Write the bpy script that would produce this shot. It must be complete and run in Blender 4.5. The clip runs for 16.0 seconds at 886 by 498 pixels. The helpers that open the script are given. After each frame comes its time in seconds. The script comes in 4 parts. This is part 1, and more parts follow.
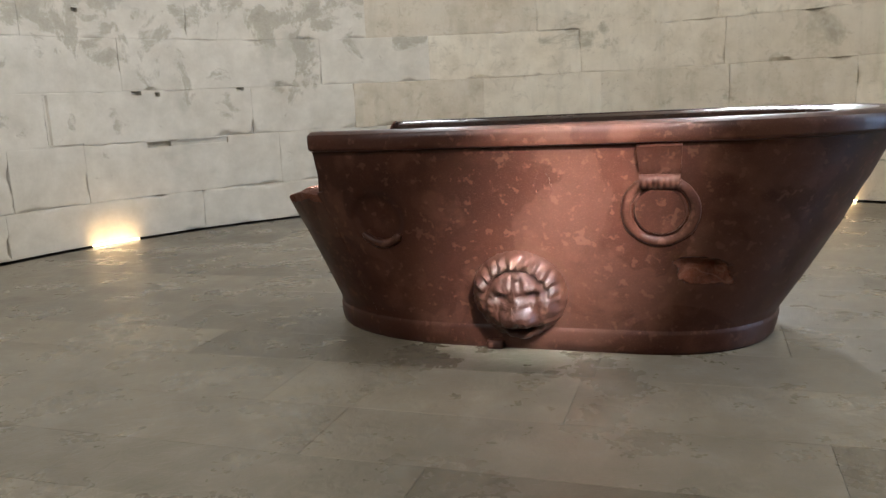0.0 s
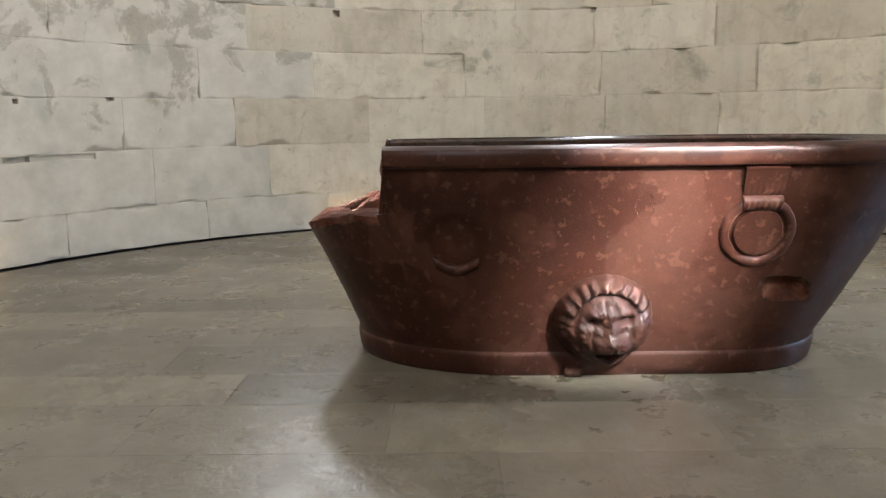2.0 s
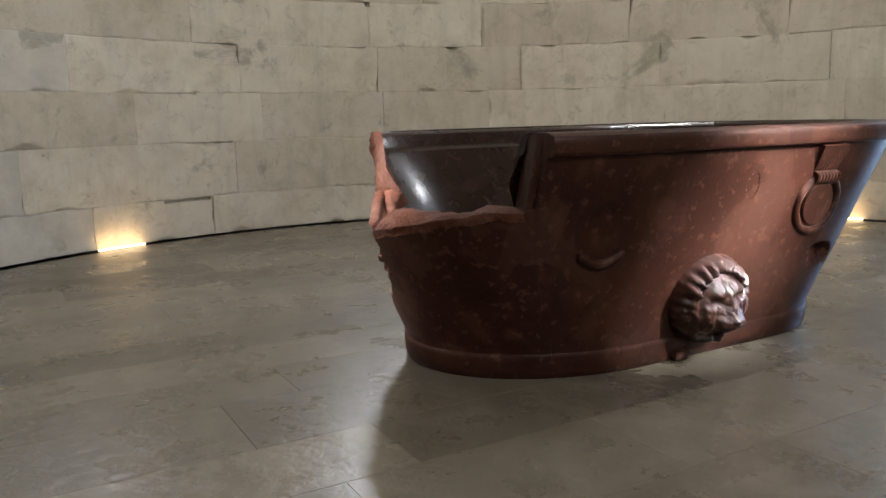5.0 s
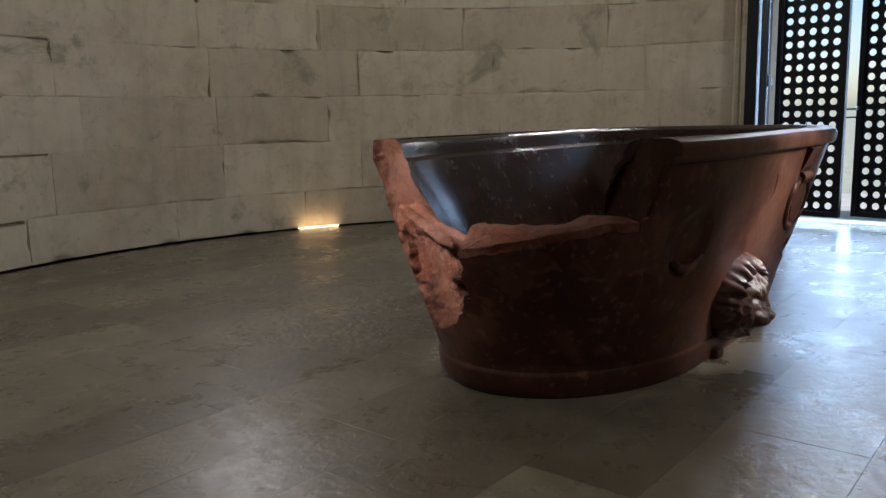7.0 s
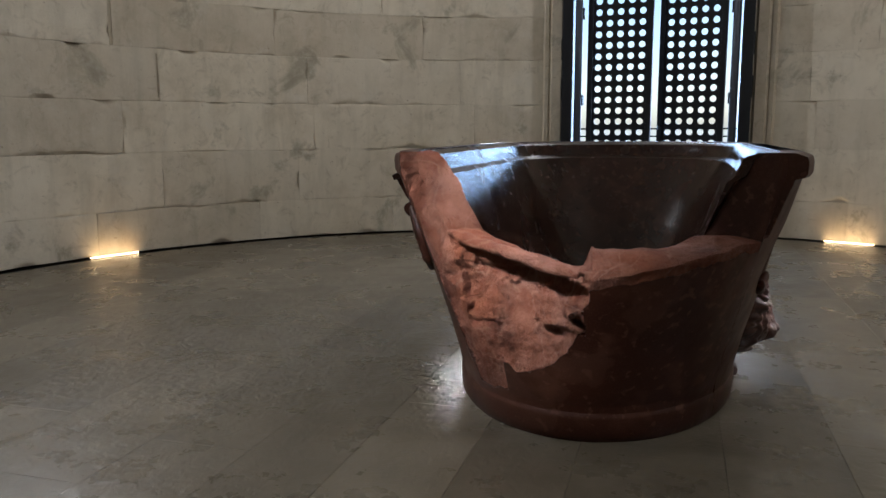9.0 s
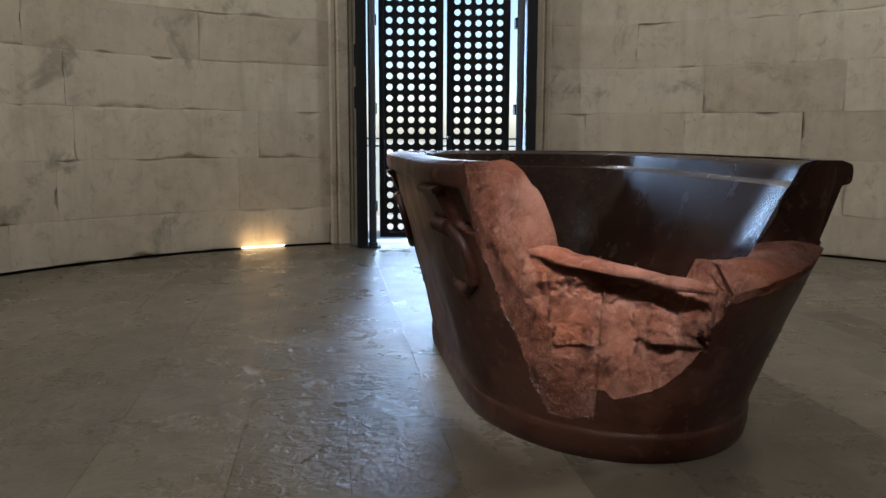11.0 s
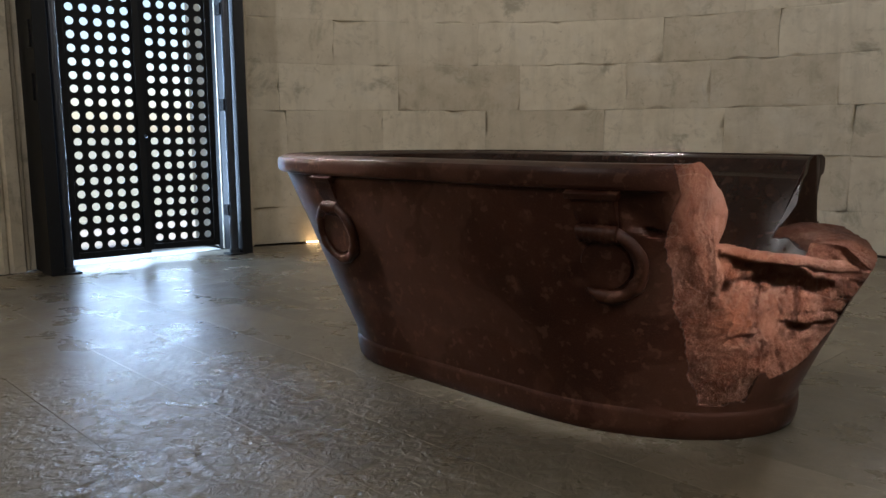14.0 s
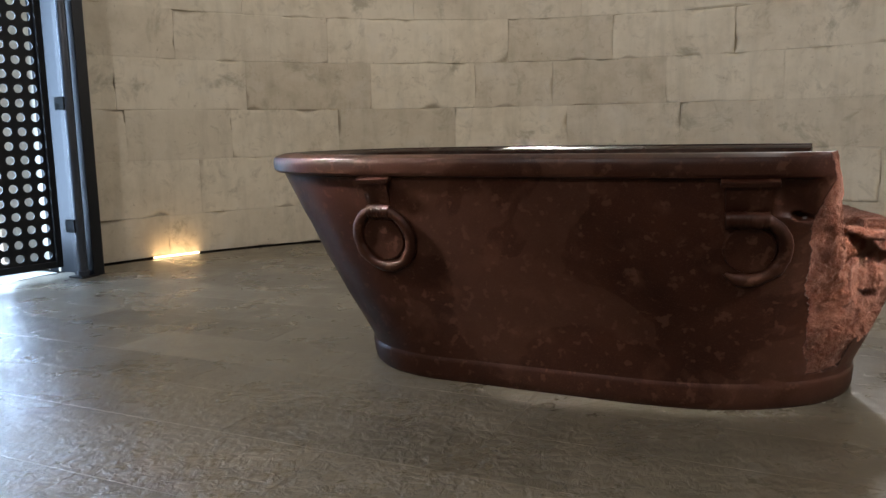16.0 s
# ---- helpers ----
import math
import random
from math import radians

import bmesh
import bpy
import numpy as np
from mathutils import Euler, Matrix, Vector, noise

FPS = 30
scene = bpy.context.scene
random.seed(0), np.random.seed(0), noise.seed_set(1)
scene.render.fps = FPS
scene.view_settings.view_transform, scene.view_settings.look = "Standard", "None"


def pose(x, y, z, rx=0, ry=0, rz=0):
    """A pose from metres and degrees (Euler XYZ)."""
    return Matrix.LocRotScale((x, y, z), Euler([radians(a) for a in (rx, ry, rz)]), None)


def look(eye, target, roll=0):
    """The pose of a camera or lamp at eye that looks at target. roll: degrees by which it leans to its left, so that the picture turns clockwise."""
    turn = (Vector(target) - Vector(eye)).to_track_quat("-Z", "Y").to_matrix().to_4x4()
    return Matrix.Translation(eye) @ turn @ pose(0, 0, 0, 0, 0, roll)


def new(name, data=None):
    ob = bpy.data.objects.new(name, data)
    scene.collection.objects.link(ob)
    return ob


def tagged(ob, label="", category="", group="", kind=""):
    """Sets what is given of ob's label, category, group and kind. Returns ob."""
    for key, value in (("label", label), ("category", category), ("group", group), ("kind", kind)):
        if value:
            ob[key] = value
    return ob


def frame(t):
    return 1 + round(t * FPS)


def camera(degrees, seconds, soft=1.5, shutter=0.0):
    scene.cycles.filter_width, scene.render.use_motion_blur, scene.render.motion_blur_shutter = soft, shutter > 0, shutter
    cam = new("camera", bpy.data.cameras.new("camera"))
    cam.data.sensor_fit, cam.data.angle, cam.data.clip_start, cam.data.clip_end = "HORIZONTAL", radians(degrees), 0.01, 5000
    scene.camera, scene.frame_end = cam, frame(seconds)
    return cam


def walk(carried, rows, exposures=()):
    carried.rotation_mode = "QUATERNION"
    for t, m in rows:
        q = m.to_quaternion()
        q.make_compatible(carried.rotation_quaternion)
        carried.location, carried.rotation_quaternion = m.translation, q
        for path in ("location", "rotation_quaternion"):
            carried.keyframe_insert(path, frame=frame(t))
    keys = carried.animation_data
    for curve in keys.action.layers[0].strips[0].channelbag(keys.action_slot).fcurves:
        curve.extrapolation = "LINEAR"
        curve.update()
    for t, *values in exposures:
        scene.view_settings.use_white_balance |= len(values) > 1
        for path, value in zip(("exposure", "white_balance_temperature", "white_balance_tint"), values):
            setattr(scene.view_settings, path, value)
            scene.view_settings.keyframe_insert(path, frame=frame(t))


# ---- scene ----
cam = camera(58.6, 16.0)
METRES, EYE, TILT, LEAN, TURN = 11.5, 1.079, -0.222, -0.491, 0.0
ROWS = [
    (0.0, 0.0, 0.0, 0.0, -0.6, -10.38, 3.28),
    (0.5, -0.0287, 0.0023, 0.0008, -4.12, -9.7, 2.24),
    (1.0, -0.0549, 0.0131, 0.0002, -7.66, -9.36, 2.02),
    (1.5, -0.08, 0.026, -0.0006, -12.77, -9.3, 1.71),
    (2.0, -0.1109, 0.0397, 0.0009, -18.0, -9.24, 1.38),
    (2.5, -0.1363, 0.057, -0.001, -21.18, -9.2, 1.23),
    (3.0, -0.1631, 0.0737, 0.0004, -24.86, -9.16, 1.34),
    (5.5, -0.2572, 0.1967, -0.001, -54.12, -9.86, 2.08),
    (6.0, -0.2654, 0.2272, 0.0014, -59.39, -9.88, 2.6),
    (6.5, -0.2782, 0.255, 0.0012, -64.96, -9.7, 3.08),
    (7.0, -0.2872, 0.2823, 0.0018, -69.29, -9.78, 1.77),
    (7.5, -0.2862, 0.3158, 0.0025, -73.61, -9.58, 0.23),
    (8.0, -0.2844, 0.3461, 0.0005, -79.76, -9.39, -0.81),
    (8.5, -0.2802, 0.3782, 0.0018, -85.95, -9.22, -0.41),
    (9.0, -0.265, 0.4085, 0.0017, -92.04, -9.14, 0.38),
    (9.5, -0.2524, 0.4347, 0.0005, -98.91, -9.01, -0.62),
    (12.0, -0.1608, 0.5609, 0.0008, -126.79, -8.63, 0.19),
    (12.5, -0.136, 0.5802, 0.003, -132.21, -8.63, -0.54),
    (13.0, -0.1115, 0.6015, 0.0023, -139.6, -8.48, -0.6),
    (13.5, -0.0879, 0.6151, 0.0007, -146.75, -8.45, -0.05),
    (14.0, -0.0563, 0.6258, 0.0022, -152.92, -8.74, -0.04),
    (14.5, -0.027, 0.6388, 0.0008, -159.27, -8.72, -0.53),
    (15.0, 0.0022, 0.6489, 0.002, -164.44, -8.67, 0.26),
    (15.5, 0.0374, 0.6493, 0.0027, -168.35, -8.74, 0.55),
    (16.0, 0.0691, 0.6489, 0.0008, -173.72, -8.76, 0.67),
]
walk(cam, [(t, pose(0, 0, EYE, TILT, LEAN, TURN) @ pose(METRES * x, METRES * y, METRES * z, 90 + pitch, roll, yaw)) for t, x, y, z, yaw, pitch, roll in ROWS],
     exposures=[(0.0, 1.82, 5740, 10), (3.0, 1.72, 5740, 10), (5.5, 1.2, 5740, 11), (6.0, 1.05, 5740, 11), (7.0, 0.32, 5990, 12), (9.0, 0.74, 5640, 12), (12.5, 0.62, 6040, 12), (14.0, 0.62, 6140, 12), (14.5, 0.78, 6190, 13), (16.0, 1.04, 6140, 13)])

# ---- plan ----
CX, CY, R = 0.6075, 3.8171, 4.597          # round chamber
WALL_TOP = 4.3
TUB = pose(0.515, 3.829, 0, 0, 0, -18.54)  # tub: x along its length
DOOR_ANGLE = -19.6
DOOR = pose(CX, CY, 0, 0, 0, DOOR_ANGLE)   # x points outward through the doorway, y to its left
LAMP_ANGLES = (138.9, 94.1, 48.5, 3.2, -42.5, -88.0, -133.0, -178.0)


def polar(angle, radius, z=0.0):
    a = radians(angle)
    return Vector((CX + radius * math.cos(a), CY + radius * math.sin(a), z))


# ---- world and lights ----
world = bpy.data.worlds.new("sky")
scene.world = world
world.use_nodes = True
wn = world.node_tree.nodes
sky = wn.new("ShaderNodeTexSky")
sky.sky_type, sky.sun_disc = "NISHITA", False
sky.sun_elevation, sky.sun_rotation = radians(43), radians(205)
world.node_tree.links.new(sky.outputs[0], wn["Background"].inputs[0])
wn["Background"].inputs[1].default_value = 0.15

sun = new("sun", bpy.data.lights.new("sun", "SUN"))
sun.data.energy, sun.data.angle, sun.data.color = 4.0, radians(0.5), (1.0, 0.95, 0.87)
sun.matrix_world = look((CX - 4.2, CY - 9.0, 9.5), (CX, CY, 0))


def area(name, eye, target, sx, sy, power, color, spread=180):
    ob = new(name, bpy.data.lights.new(name, "AREA"))
    ob.data.shape, ob.data.size, ob.data.size_y = "RECTANGLE", sx, sy
    ob.data.energy, ob.data.color, ob.data.spread = power, color, radians(spread)
    ob.matrix_world = look(eye, target)
    return ob


# unseen narrow openings high in the drum: wide soft daylight, and slits with aimed beams
WINDOWS = ((60.0, 46.0), (-22.0, 36.0), (-125.0, 48.0), (100.0, 20.0))
SLITS = ((-84.0, (0.22, -0.70, 0.66), 5.6, 12.5), (9.0, (0.72, 0.60, 0.84), 2.0, 11), (144.0, (-1.0, 0.20, 0.78), 5.0, 14))
for a, w in WINDOWS:
    area("window_light", polar(a, R + 0.02, 3.55), polar(a, 0.0, 4.1), 0.26, 0.62, w, (1.0, 0.945, 0.87))
# lamps of narrowed spread, added and aimed to put lit bands on the tub
for a, aim, w, spread in SLITS:
    area("added_beam_light", polar(a, R + 0.02, 3.55), TUB @ Vector(aim), 0.16, 0.24, w, (1.0, 0.94, 0.87), spread)
# daylight in the doorway
area("doorway_light", DOOR @ Vector((4.75, 0, 1.3)), DOOR @ Vector((0, 0, 0.9)), 1.3, 2.2, 122, (0.52, 0.73, 1.0))


# ---- materials ----
class Mat:
    """A small helper for node materials."""

    def __init__(self, name, rough=0.6, metal=0.0, spec=0.5, coat=0.0):
        self.m = bpy.data.materials.new(name)
        self.m.use_nodes = True
        self.t = self.m.node_tree
        self.b = self.t.nodes["Principled BSDF"]
        self.b.inputs["Roughness"].default_value = rough
        self.b.inputs["Metallic"].default_value = metal
        self.b.inputs["Specular IOR Level"].default_value = spec
        self.b.inputs["Coat Weight"].default_value = coat
        self.b.inputs["Coat Roughness"].default_value = 0.18
        self.co = self.node("ShaderNodeTexCoord").outputs["Object"]

    def node(self, kind, **sets):
        n = self.t.nodes.new(kind)
        for k, v in sets.items():
            n.inputs[k].default_value = v
        return n

    def link(self, a, b):
        self.t.links.new(a, b)

    def noise(self, scale, detail=6.0, rough=0.6, distort=0.0, vec=None):
        n = self.node("ShaderNodeTexNoise", Scale=scale, Detail=detail, Roughness=rough, Distortion=distort)
        self.link(vec or self.co, n.inputs["Vector"])
        return n.outputs["Fac"]

    def cells(self, scale, vec=None, feature="F1"):
        n = self.node("ShaderNodeTexVoronoi", Scale=scale)
        n.feature = feature
        self.link(vec or self.co, n.inputs["Vector"])
        return n.outputs["Distance"]

    def ramp(self, fac, stops):
        n = self.node("ShaderNodeValToRGB")
        e = n.color_ramp.elements
        while len(e) < len(stops):
            e.new(0.5)
        for el, (p, c) in zip(e, stops):
            el.position = p
            el.color = (*c, 1) if not isinstance(c, (int, float)) else (c, c, c, 1)
        self.link(fac, n.inputs[0])
        return n.outputs[0]

    def mix(self, fac, a, b, mode="MIX"):
        n = self.t.nodes.new("ShaderNodeMix")
        n.data_type, n.blend_type = "RGBA", mode
        for sock, v in ((n.inputs[0], fac), (n.inputs[6], a), (n.inputs[7], b)):
            if isinstance(v, (int, float)):
                sock.default_value = v
            elif isinstance(v, tuple):
                sock.default_value = (*v, 1)
            else:
                self.link(v, sock)
        return n.outputs[2]

    def math(self, op, a, b=0.0):
        n = self.t.nodes.new("ShaderNodeMath")
        n.operation = op
        for sock, v in zip(n.inputs, (a, b)):
            if isinstance(v, (int, float)):
                sock.default_value = v
            else:
                self.link(v, sock)
        return n.outputs[0]

    def random(self):
        return self.node("ShaderNodeObjectInfo").outputs["Random"]

    def color(self, c):
        if isinstance(c, tuple):
            self.b.inputs["Base Color"].default_value = (*c, 1)
        else:
            self.link(c, self.b.inputs["Base Color"])

    def rough(self, s):
        self.link(s, self.b.inputs["Roughness"])

    def bump(self, *layers):
        """Layers of (height, strength, distance)."""
        last = None
        for h, s, d in layers:
            n = self.node("ShaderNodeBump", Strength=s, Distance=d)
            self.link(h, n.inputs["Height"])
            if last:
                self.link(last, n.inputs["Normal"])
            last = n.outputs[0]
        self.link(last, self.b.inputs["Normal"])


def stone_wall():
    k = Mat("limestone_block", 0.88, spec=0.25)
    big, mid, fine = k.noise(0.9, 5), k.noise(4.5, 8, 0.62), k.noise(38, 6, 0.7)
    base = k.ramp(mid, [(0.30, (0.47, 0.415, 0.32)), (0.52, (0.57, 0.512, 0.41)), (0.72, (0.63, 0.575, 0.47))])
    base = k.mix(k.ramp(big, [(0.40, 0.0), (0.62, 0.55)]), base, (0.66, 0.61, 0.505))
    tint = k.ramp(k.random(), [(0.0, (0.84, 0.82, 0.79)), (0.4, (0.96, 0.955, 0.945)), (1.0, (1.06, 1.06, 1.05))])
    base = k.mix(1.0, base, tint, "MULTIPLY")
    stain = k.ramp(k.noise(2.2, 9, 0.66, 0.5), [(0.575, 0.0), (0.67, 0.7)])
    base = k.mix(stain, base, (0.27, 0.245, 0.185))
    pit = k.ramp(k.noise(24, 5, 0.62), [(0.66, 0.0), (0.74, 0.7)])
    base = k.mix(pit, base, (0.24, 0.20, 0.145))
    streak = k.node("ShaderNodeMapping")
    streak.inputs["Scale"].default_value = (3.0, 3.0, 0.5)
    k.link(k.co, streak.inputs[0])
    base = k.mix(k.ramp(k.noise(2.4, 6, 0.6, vec=streak.outputs[0]), [(0.5, 0.0), (0.72, 0.35)]), base, (0.33, 0.30, 0.23))
    worn = k.ramp(k.noise(7.5, 9, 0.72, 0.8), [(0.54, 0.0), (0.70, 0.5)])
    base = k.mix(worn, base, (0.29, 0.25, 0.185))
    dust = k.ramp(k.noise(3.4, 7, 0.65, 0.3), [(0.56, 0.0), (0.72, 0.5)])
    base = k.mix(dust, base, (0.60, 0.565, 0.49))
    k.color(base)
    k.bump((mid, 0.5, 0.014), (k.math("SUBTRACT", fine, pit), 0.45, 0.004))
    return k.m


def plaster_wall():
    """Limestone with remains of pale render, flaked off in grey-brown scabs."""
    k = Mat("flaked_limestone", 0.9, spec=0.2)
    mid, fine = k.noise(5.0, 8, 0.62), k.noise(40, 6, 0.7)
    base = k.ramp(mid, [(0.30, (0.46, 0.425, 0.355)), (0.7, (0.59, 0.555, 0.48))])
    flake = k.noise(2.7, 10, 0.62, 0.4)
    height = k.node("ShaderNodeSeparateXYZ")
    k.link(k.co, height.inputs[0])
    lift = k.math("MULTIPLY", k.math("SUBTRACT", height.outputs[2], 1.2), 0.10)
    lift = k.math("MINIMUM", k.math("MAXIMUM", lift, -0.06), 0.10)
    scab = k.ramp(k.math("ADD", flake, lift), [(0.58, 0.0), (0.63, 0.55), (0.8, 0.8)])
    base = k.mix(scab, base, k.ramp(fine, [(0.3, (0.235, 0.21, 0.155)), (0.7, (0.33, 0.30, 0.235))]))
    damp = k.ramp(k.noise(1.5, 4, 0.5), [(0.58, 0.0), (0.68, 0.5)])
    base = k.mix(damp, base, (0.33, 0.315, 0.265))
    k.color(base)
    k.bump((mid, 0.3, 0.01), (k.math("MULTIPLY", scab, -1.0), 0.6, 0.008), (fine, 0.3, 0.003))
    return k.m


def floor_stone():
    k = Mat("worn_floor_slab", 0.45, spec=0.5)
    big, mid, fine = k.noise(0.8, 5), k.noise(5, 9, 0.65, 0.4), k.noise(55, 5, 0.7)
    base = k.ramp(mid, [(0.28, (0.128, 0.110, 0.080)), (0.55, (0.174, 0.151, 0.113)), (0.8, (0.232, 0.207, 0.163))])
    base = k.mix(1.0, base, k.ramp(k.random(), [(0.0, (0.66, 0.65, 0.62)), (0.5, (0.96, 0.955, 0.94)), (1.0, (1.22, 1.21, 1.18))]), "MULTIPLY")
    base = k.mix(k.ramp(big, [(0.42, 0.0), (0.66, 0.5)]), base, (0.136, 0.122, 0.096))
    scuff = k.ramp(k.noise(3.1, 4, 0.55, 0.6), [(0.58, 0.0), (0.74, 0.28)])
    base = k.mix(scuff, base, (0.29, 0.27, 0.225))
    k.color(base)
    k.rough(k.ramp(k.noise(2.6, 7, 0.7), [(0.3, 0.19), (0.7, 0.42)]))
    away = k.node("ShaderNodeVectorMath")        # the paving is most pitted between tub and door
    away.operation = "DISTANCE"
    away.inputs[1].default_value = (1.1, 5.3, 0.0)
    k.link(k.co, away.inputs[0])
    ragged = k.math("ADD", away.outputs["Value"], k.math("MULTIPLY", k.noise(1.3, 5, 0.6), 1.2))
    pitted = k.ramp(k.math("MULTIPLY", ragged, 0.4), [(0.40, 1.0), (0.85, 0.16)])
    etched = k.math("MULTIPLY", k.noise(19, 6, 0.62, 0.6), pitted)
    k.bump((k.noise(1.6, 4, 0.5), 0.35, 0.02), (etched, 1.0, 0.022), (fine, 0.10, 0.002))
    return k.m


def cut_stone(k, shade=1.0):
    """Polished porphyry: dark red ground, paler lenses, flecks and hairlines."""
    fleck = k.ramp(k.cells(150), [(0.14, 1.0), (0.30, 0.0)])
    base = k.ramp(k.noise(3.2, 5, 0.55, 0.3), [(0.3, (0.0185, 0.0061, 0.0036)), (0.7, (0.0365, 0.0123, 0.0070))])
    base = k.mix(k.ramp(k.noise(8.0, 3, 0.5, 0.2), [(0.55, 0.0), (0.68, 0.6)]), base, (0.062, 0.0255, 0.0155))
    base = k.mix(k.ramp(k.noise(27.0, 2, 0.5), [(0.60, 0.0), (0.67, 0.5)]), base, (0.092, 0.044, 0.028))
    patch = k.math("MULTIPLY", k.ramp(k.noise(1.7, 4, 0.5, 0.6), [(0.56, 0.0), (0.575, 0.5)]), k.ramp(k.noise(11, 7, 0.65), [(0.3, 0.5), (0.7, 1.0)]))
    base = k.mix(patch, base, (0.066, 0.0295, 0.0190))
    scratch = k.ramp(k.noise(14, 3, 0.5, 2.5), [(0.493, 0.0), (0.5, 0.22), (0.507, 0.0)])
    base = k.mix(scratch, base, (0.08, 0.042, 0.029))
    base = k.mix(k.math("MULTIPLY", fleck, 0.2), base, (0.12, 0.066, 0.045))
    # this factor darkens all of the colour, for the shaded cavity
    return k.mix(1.0, base, (shade, shade, shade), "MULTIPLY")


def rough_stone(k):
    """Fractured porphyry: orange-brown, dusty pink, faint pale veins."""
    base = k.ramp(k.noise(11, 7, 0.65), [(0.28, (0.050, 0.0155, 0.0080)), (0.5, (0.112, 0.038, 0.020)), (0.75, (0.175, 0.074, 0.047))])
    base = k.mix(k.ramp(k.noise(2.6, 6, 0.6, 0.4), [(0.44, 0.0), (0.62, 0.65)]), base, (0.165, 0.053, 0.024))
    dusty = k.ramp(k.noise(4.3, 8, 0.66, 0.9), [(0.45, 0.0), (0.62, 0.6)])
    base = k.mix(dusty, base, (0.220, 0.112, 0.080))
    vein = k.ramp(k.noise(5, 2, 0.4, 1.2), [(0.485, 0.0), (0.5, 0.2), (0.515, 0.0)])
    return k.mix(vein, base, (0.32, 0.21, 0.16))


def porphyry(name, gloss=0.24, sheen=0.16, shade=1.0):
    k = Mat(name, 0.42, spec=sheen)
    k.color(cut_stone(k, shade))
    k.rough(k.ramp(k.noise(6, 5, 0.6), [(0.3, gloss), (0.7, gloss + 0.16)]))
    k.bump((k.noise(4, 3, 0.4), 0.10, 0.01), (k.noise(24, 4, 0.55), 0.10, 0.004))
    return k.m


def broken_porphyry(name, whole=True):
    """Rough all over, or only where the mesh carries the mark of a break, with a ragged edge."""
    k = Mat(name, 0.8, spec=0.15)
    heights = ((k.noise(6, 10, 0.7, 1.0), 1.0, 0.09), (k.noise(19, 6, 0.65, 0.6), 0.8, 0.022), (k.cells(30), 0.35, 0.012), (k.noise(80, 5, 0.7), 0.7, 0.006))
    if whole:
        k.color(rough_stone(k))
        k.bump(*heights)
        return k.m
    mark = k.node("ShaderNodeAttribute")
    mark.attribute_name = "fracture"
    ragged = k.math("ADD", mark.outputs["Fac"], k.math("MULTIPLY", k.math("SUBTRACT", k.noise(22, 6, 0.62), 0.5), 1.1))
    mask = k.ramp(ragged, [(0.44, 0.0), (0.52, 1.0)])
    k.color(k.mix(mask, cut_stone(k), rough_stone(k)))
    k.rough(k.mix(mask, k.ramp(k.noise(6, 5, 0.6), [(0.3, 0.33), (0.7, 0.49)]), (0.82, 0.82, 0.82)))
    k.bump(*[(k.math("MULTIPLY", h, mask), st, d) for h, st, d in heights], (k.noise(24, 4, 0.55), 0.08, 0.004))
    return k.m


def plain(name, c, rough=0.5, metal=0.0, vary=0.15, scale=18, bump=0.1, spec=0.5):
    k = Mat(name, rough, metal, spec)
    n = k.noise(scale, 6, 0.65)
    k.color(k.ramp(n, [(0.25, tuple(x * (1 - vary) for x in c)), (0.75, tuple(min(1, x * (1 + vary)) for x in c))]))
    k.bump((n, bump, 0.004))
    return k.m


def glow(name, c, strength):
    k = Mat(name)
    k.color((0.9, 0.9, 0.9))
    k.b.inputs["Emission Color"].default_value = (*c, 1)
    k.b.inputs["Emission Strength"].default_value = strength
    return k.m


M_WALL, M_FLAKED, M_FLOOR = stone_wall(), plaster_wall(), floor_stone()
M_TUB, M_BROKEN = porphyry("polished_porphyry", gloss=0.33), broken_porphyry("broken_porphyry")
M_BODY = broken_porphyry("part_broken_porphyry", False)
M_LION = porphyry("rubbed_porphyry", gloss=0.30, sheen=0.34)
# smoother finish at half brightness: the cavity's shade is put into its colour
M_INNER = porphyry("smooth_shaded_porphyry", gloss=0.15, sheen=0.22, shade=0.5)
M_MORTAR = plain("joint_mortar", (0.50, 0.45, 0.36), 0.95, 0, 0.3, 12, 0.4)
M_GROUT = plain("floor_grout", (0.10, 0.09, 0.07), 0.9)
M_GROOVE = plain("dark_groove", (0.05, 0.045, 0.04), 0.9)
M_STEEL = plain("black_painted_steel", (0.006, 0.007, 0.009), 0.5, 0.0, 0.3, 30, 0.08, 0.22)
# dark steel whose colour carries the doorway's bluish light on the poles
M_POST = plain("blue_lit_painted_steel", (0.035, 0.042, 0.055), 0.32, 0.3, 0.2, 20, 0.05)
M_DOME = plain("pale_dome_stone", (0.55, 0.51, 0.43), 0.9, 0, 0.2, 2.0, 0.4)
M_LAMP = glow("warm_lamp_tube", (1.0, 0.66, 0.30), 5.0)
M_TERRACE = plain("pale_terrace_stone", (0.50, 0.48, 0.43), 0.9, 0, 0.2, 3.0, 0.3)
M_GRASS = plain("dry_grass_and_gravel", (0.36, 0.36, 0.27), 0.95, 0, 0.4, 1.5, 0.3)


# ---- mesh helpers ----
def ease(x):
    return min(1.0, max(0.0, x))


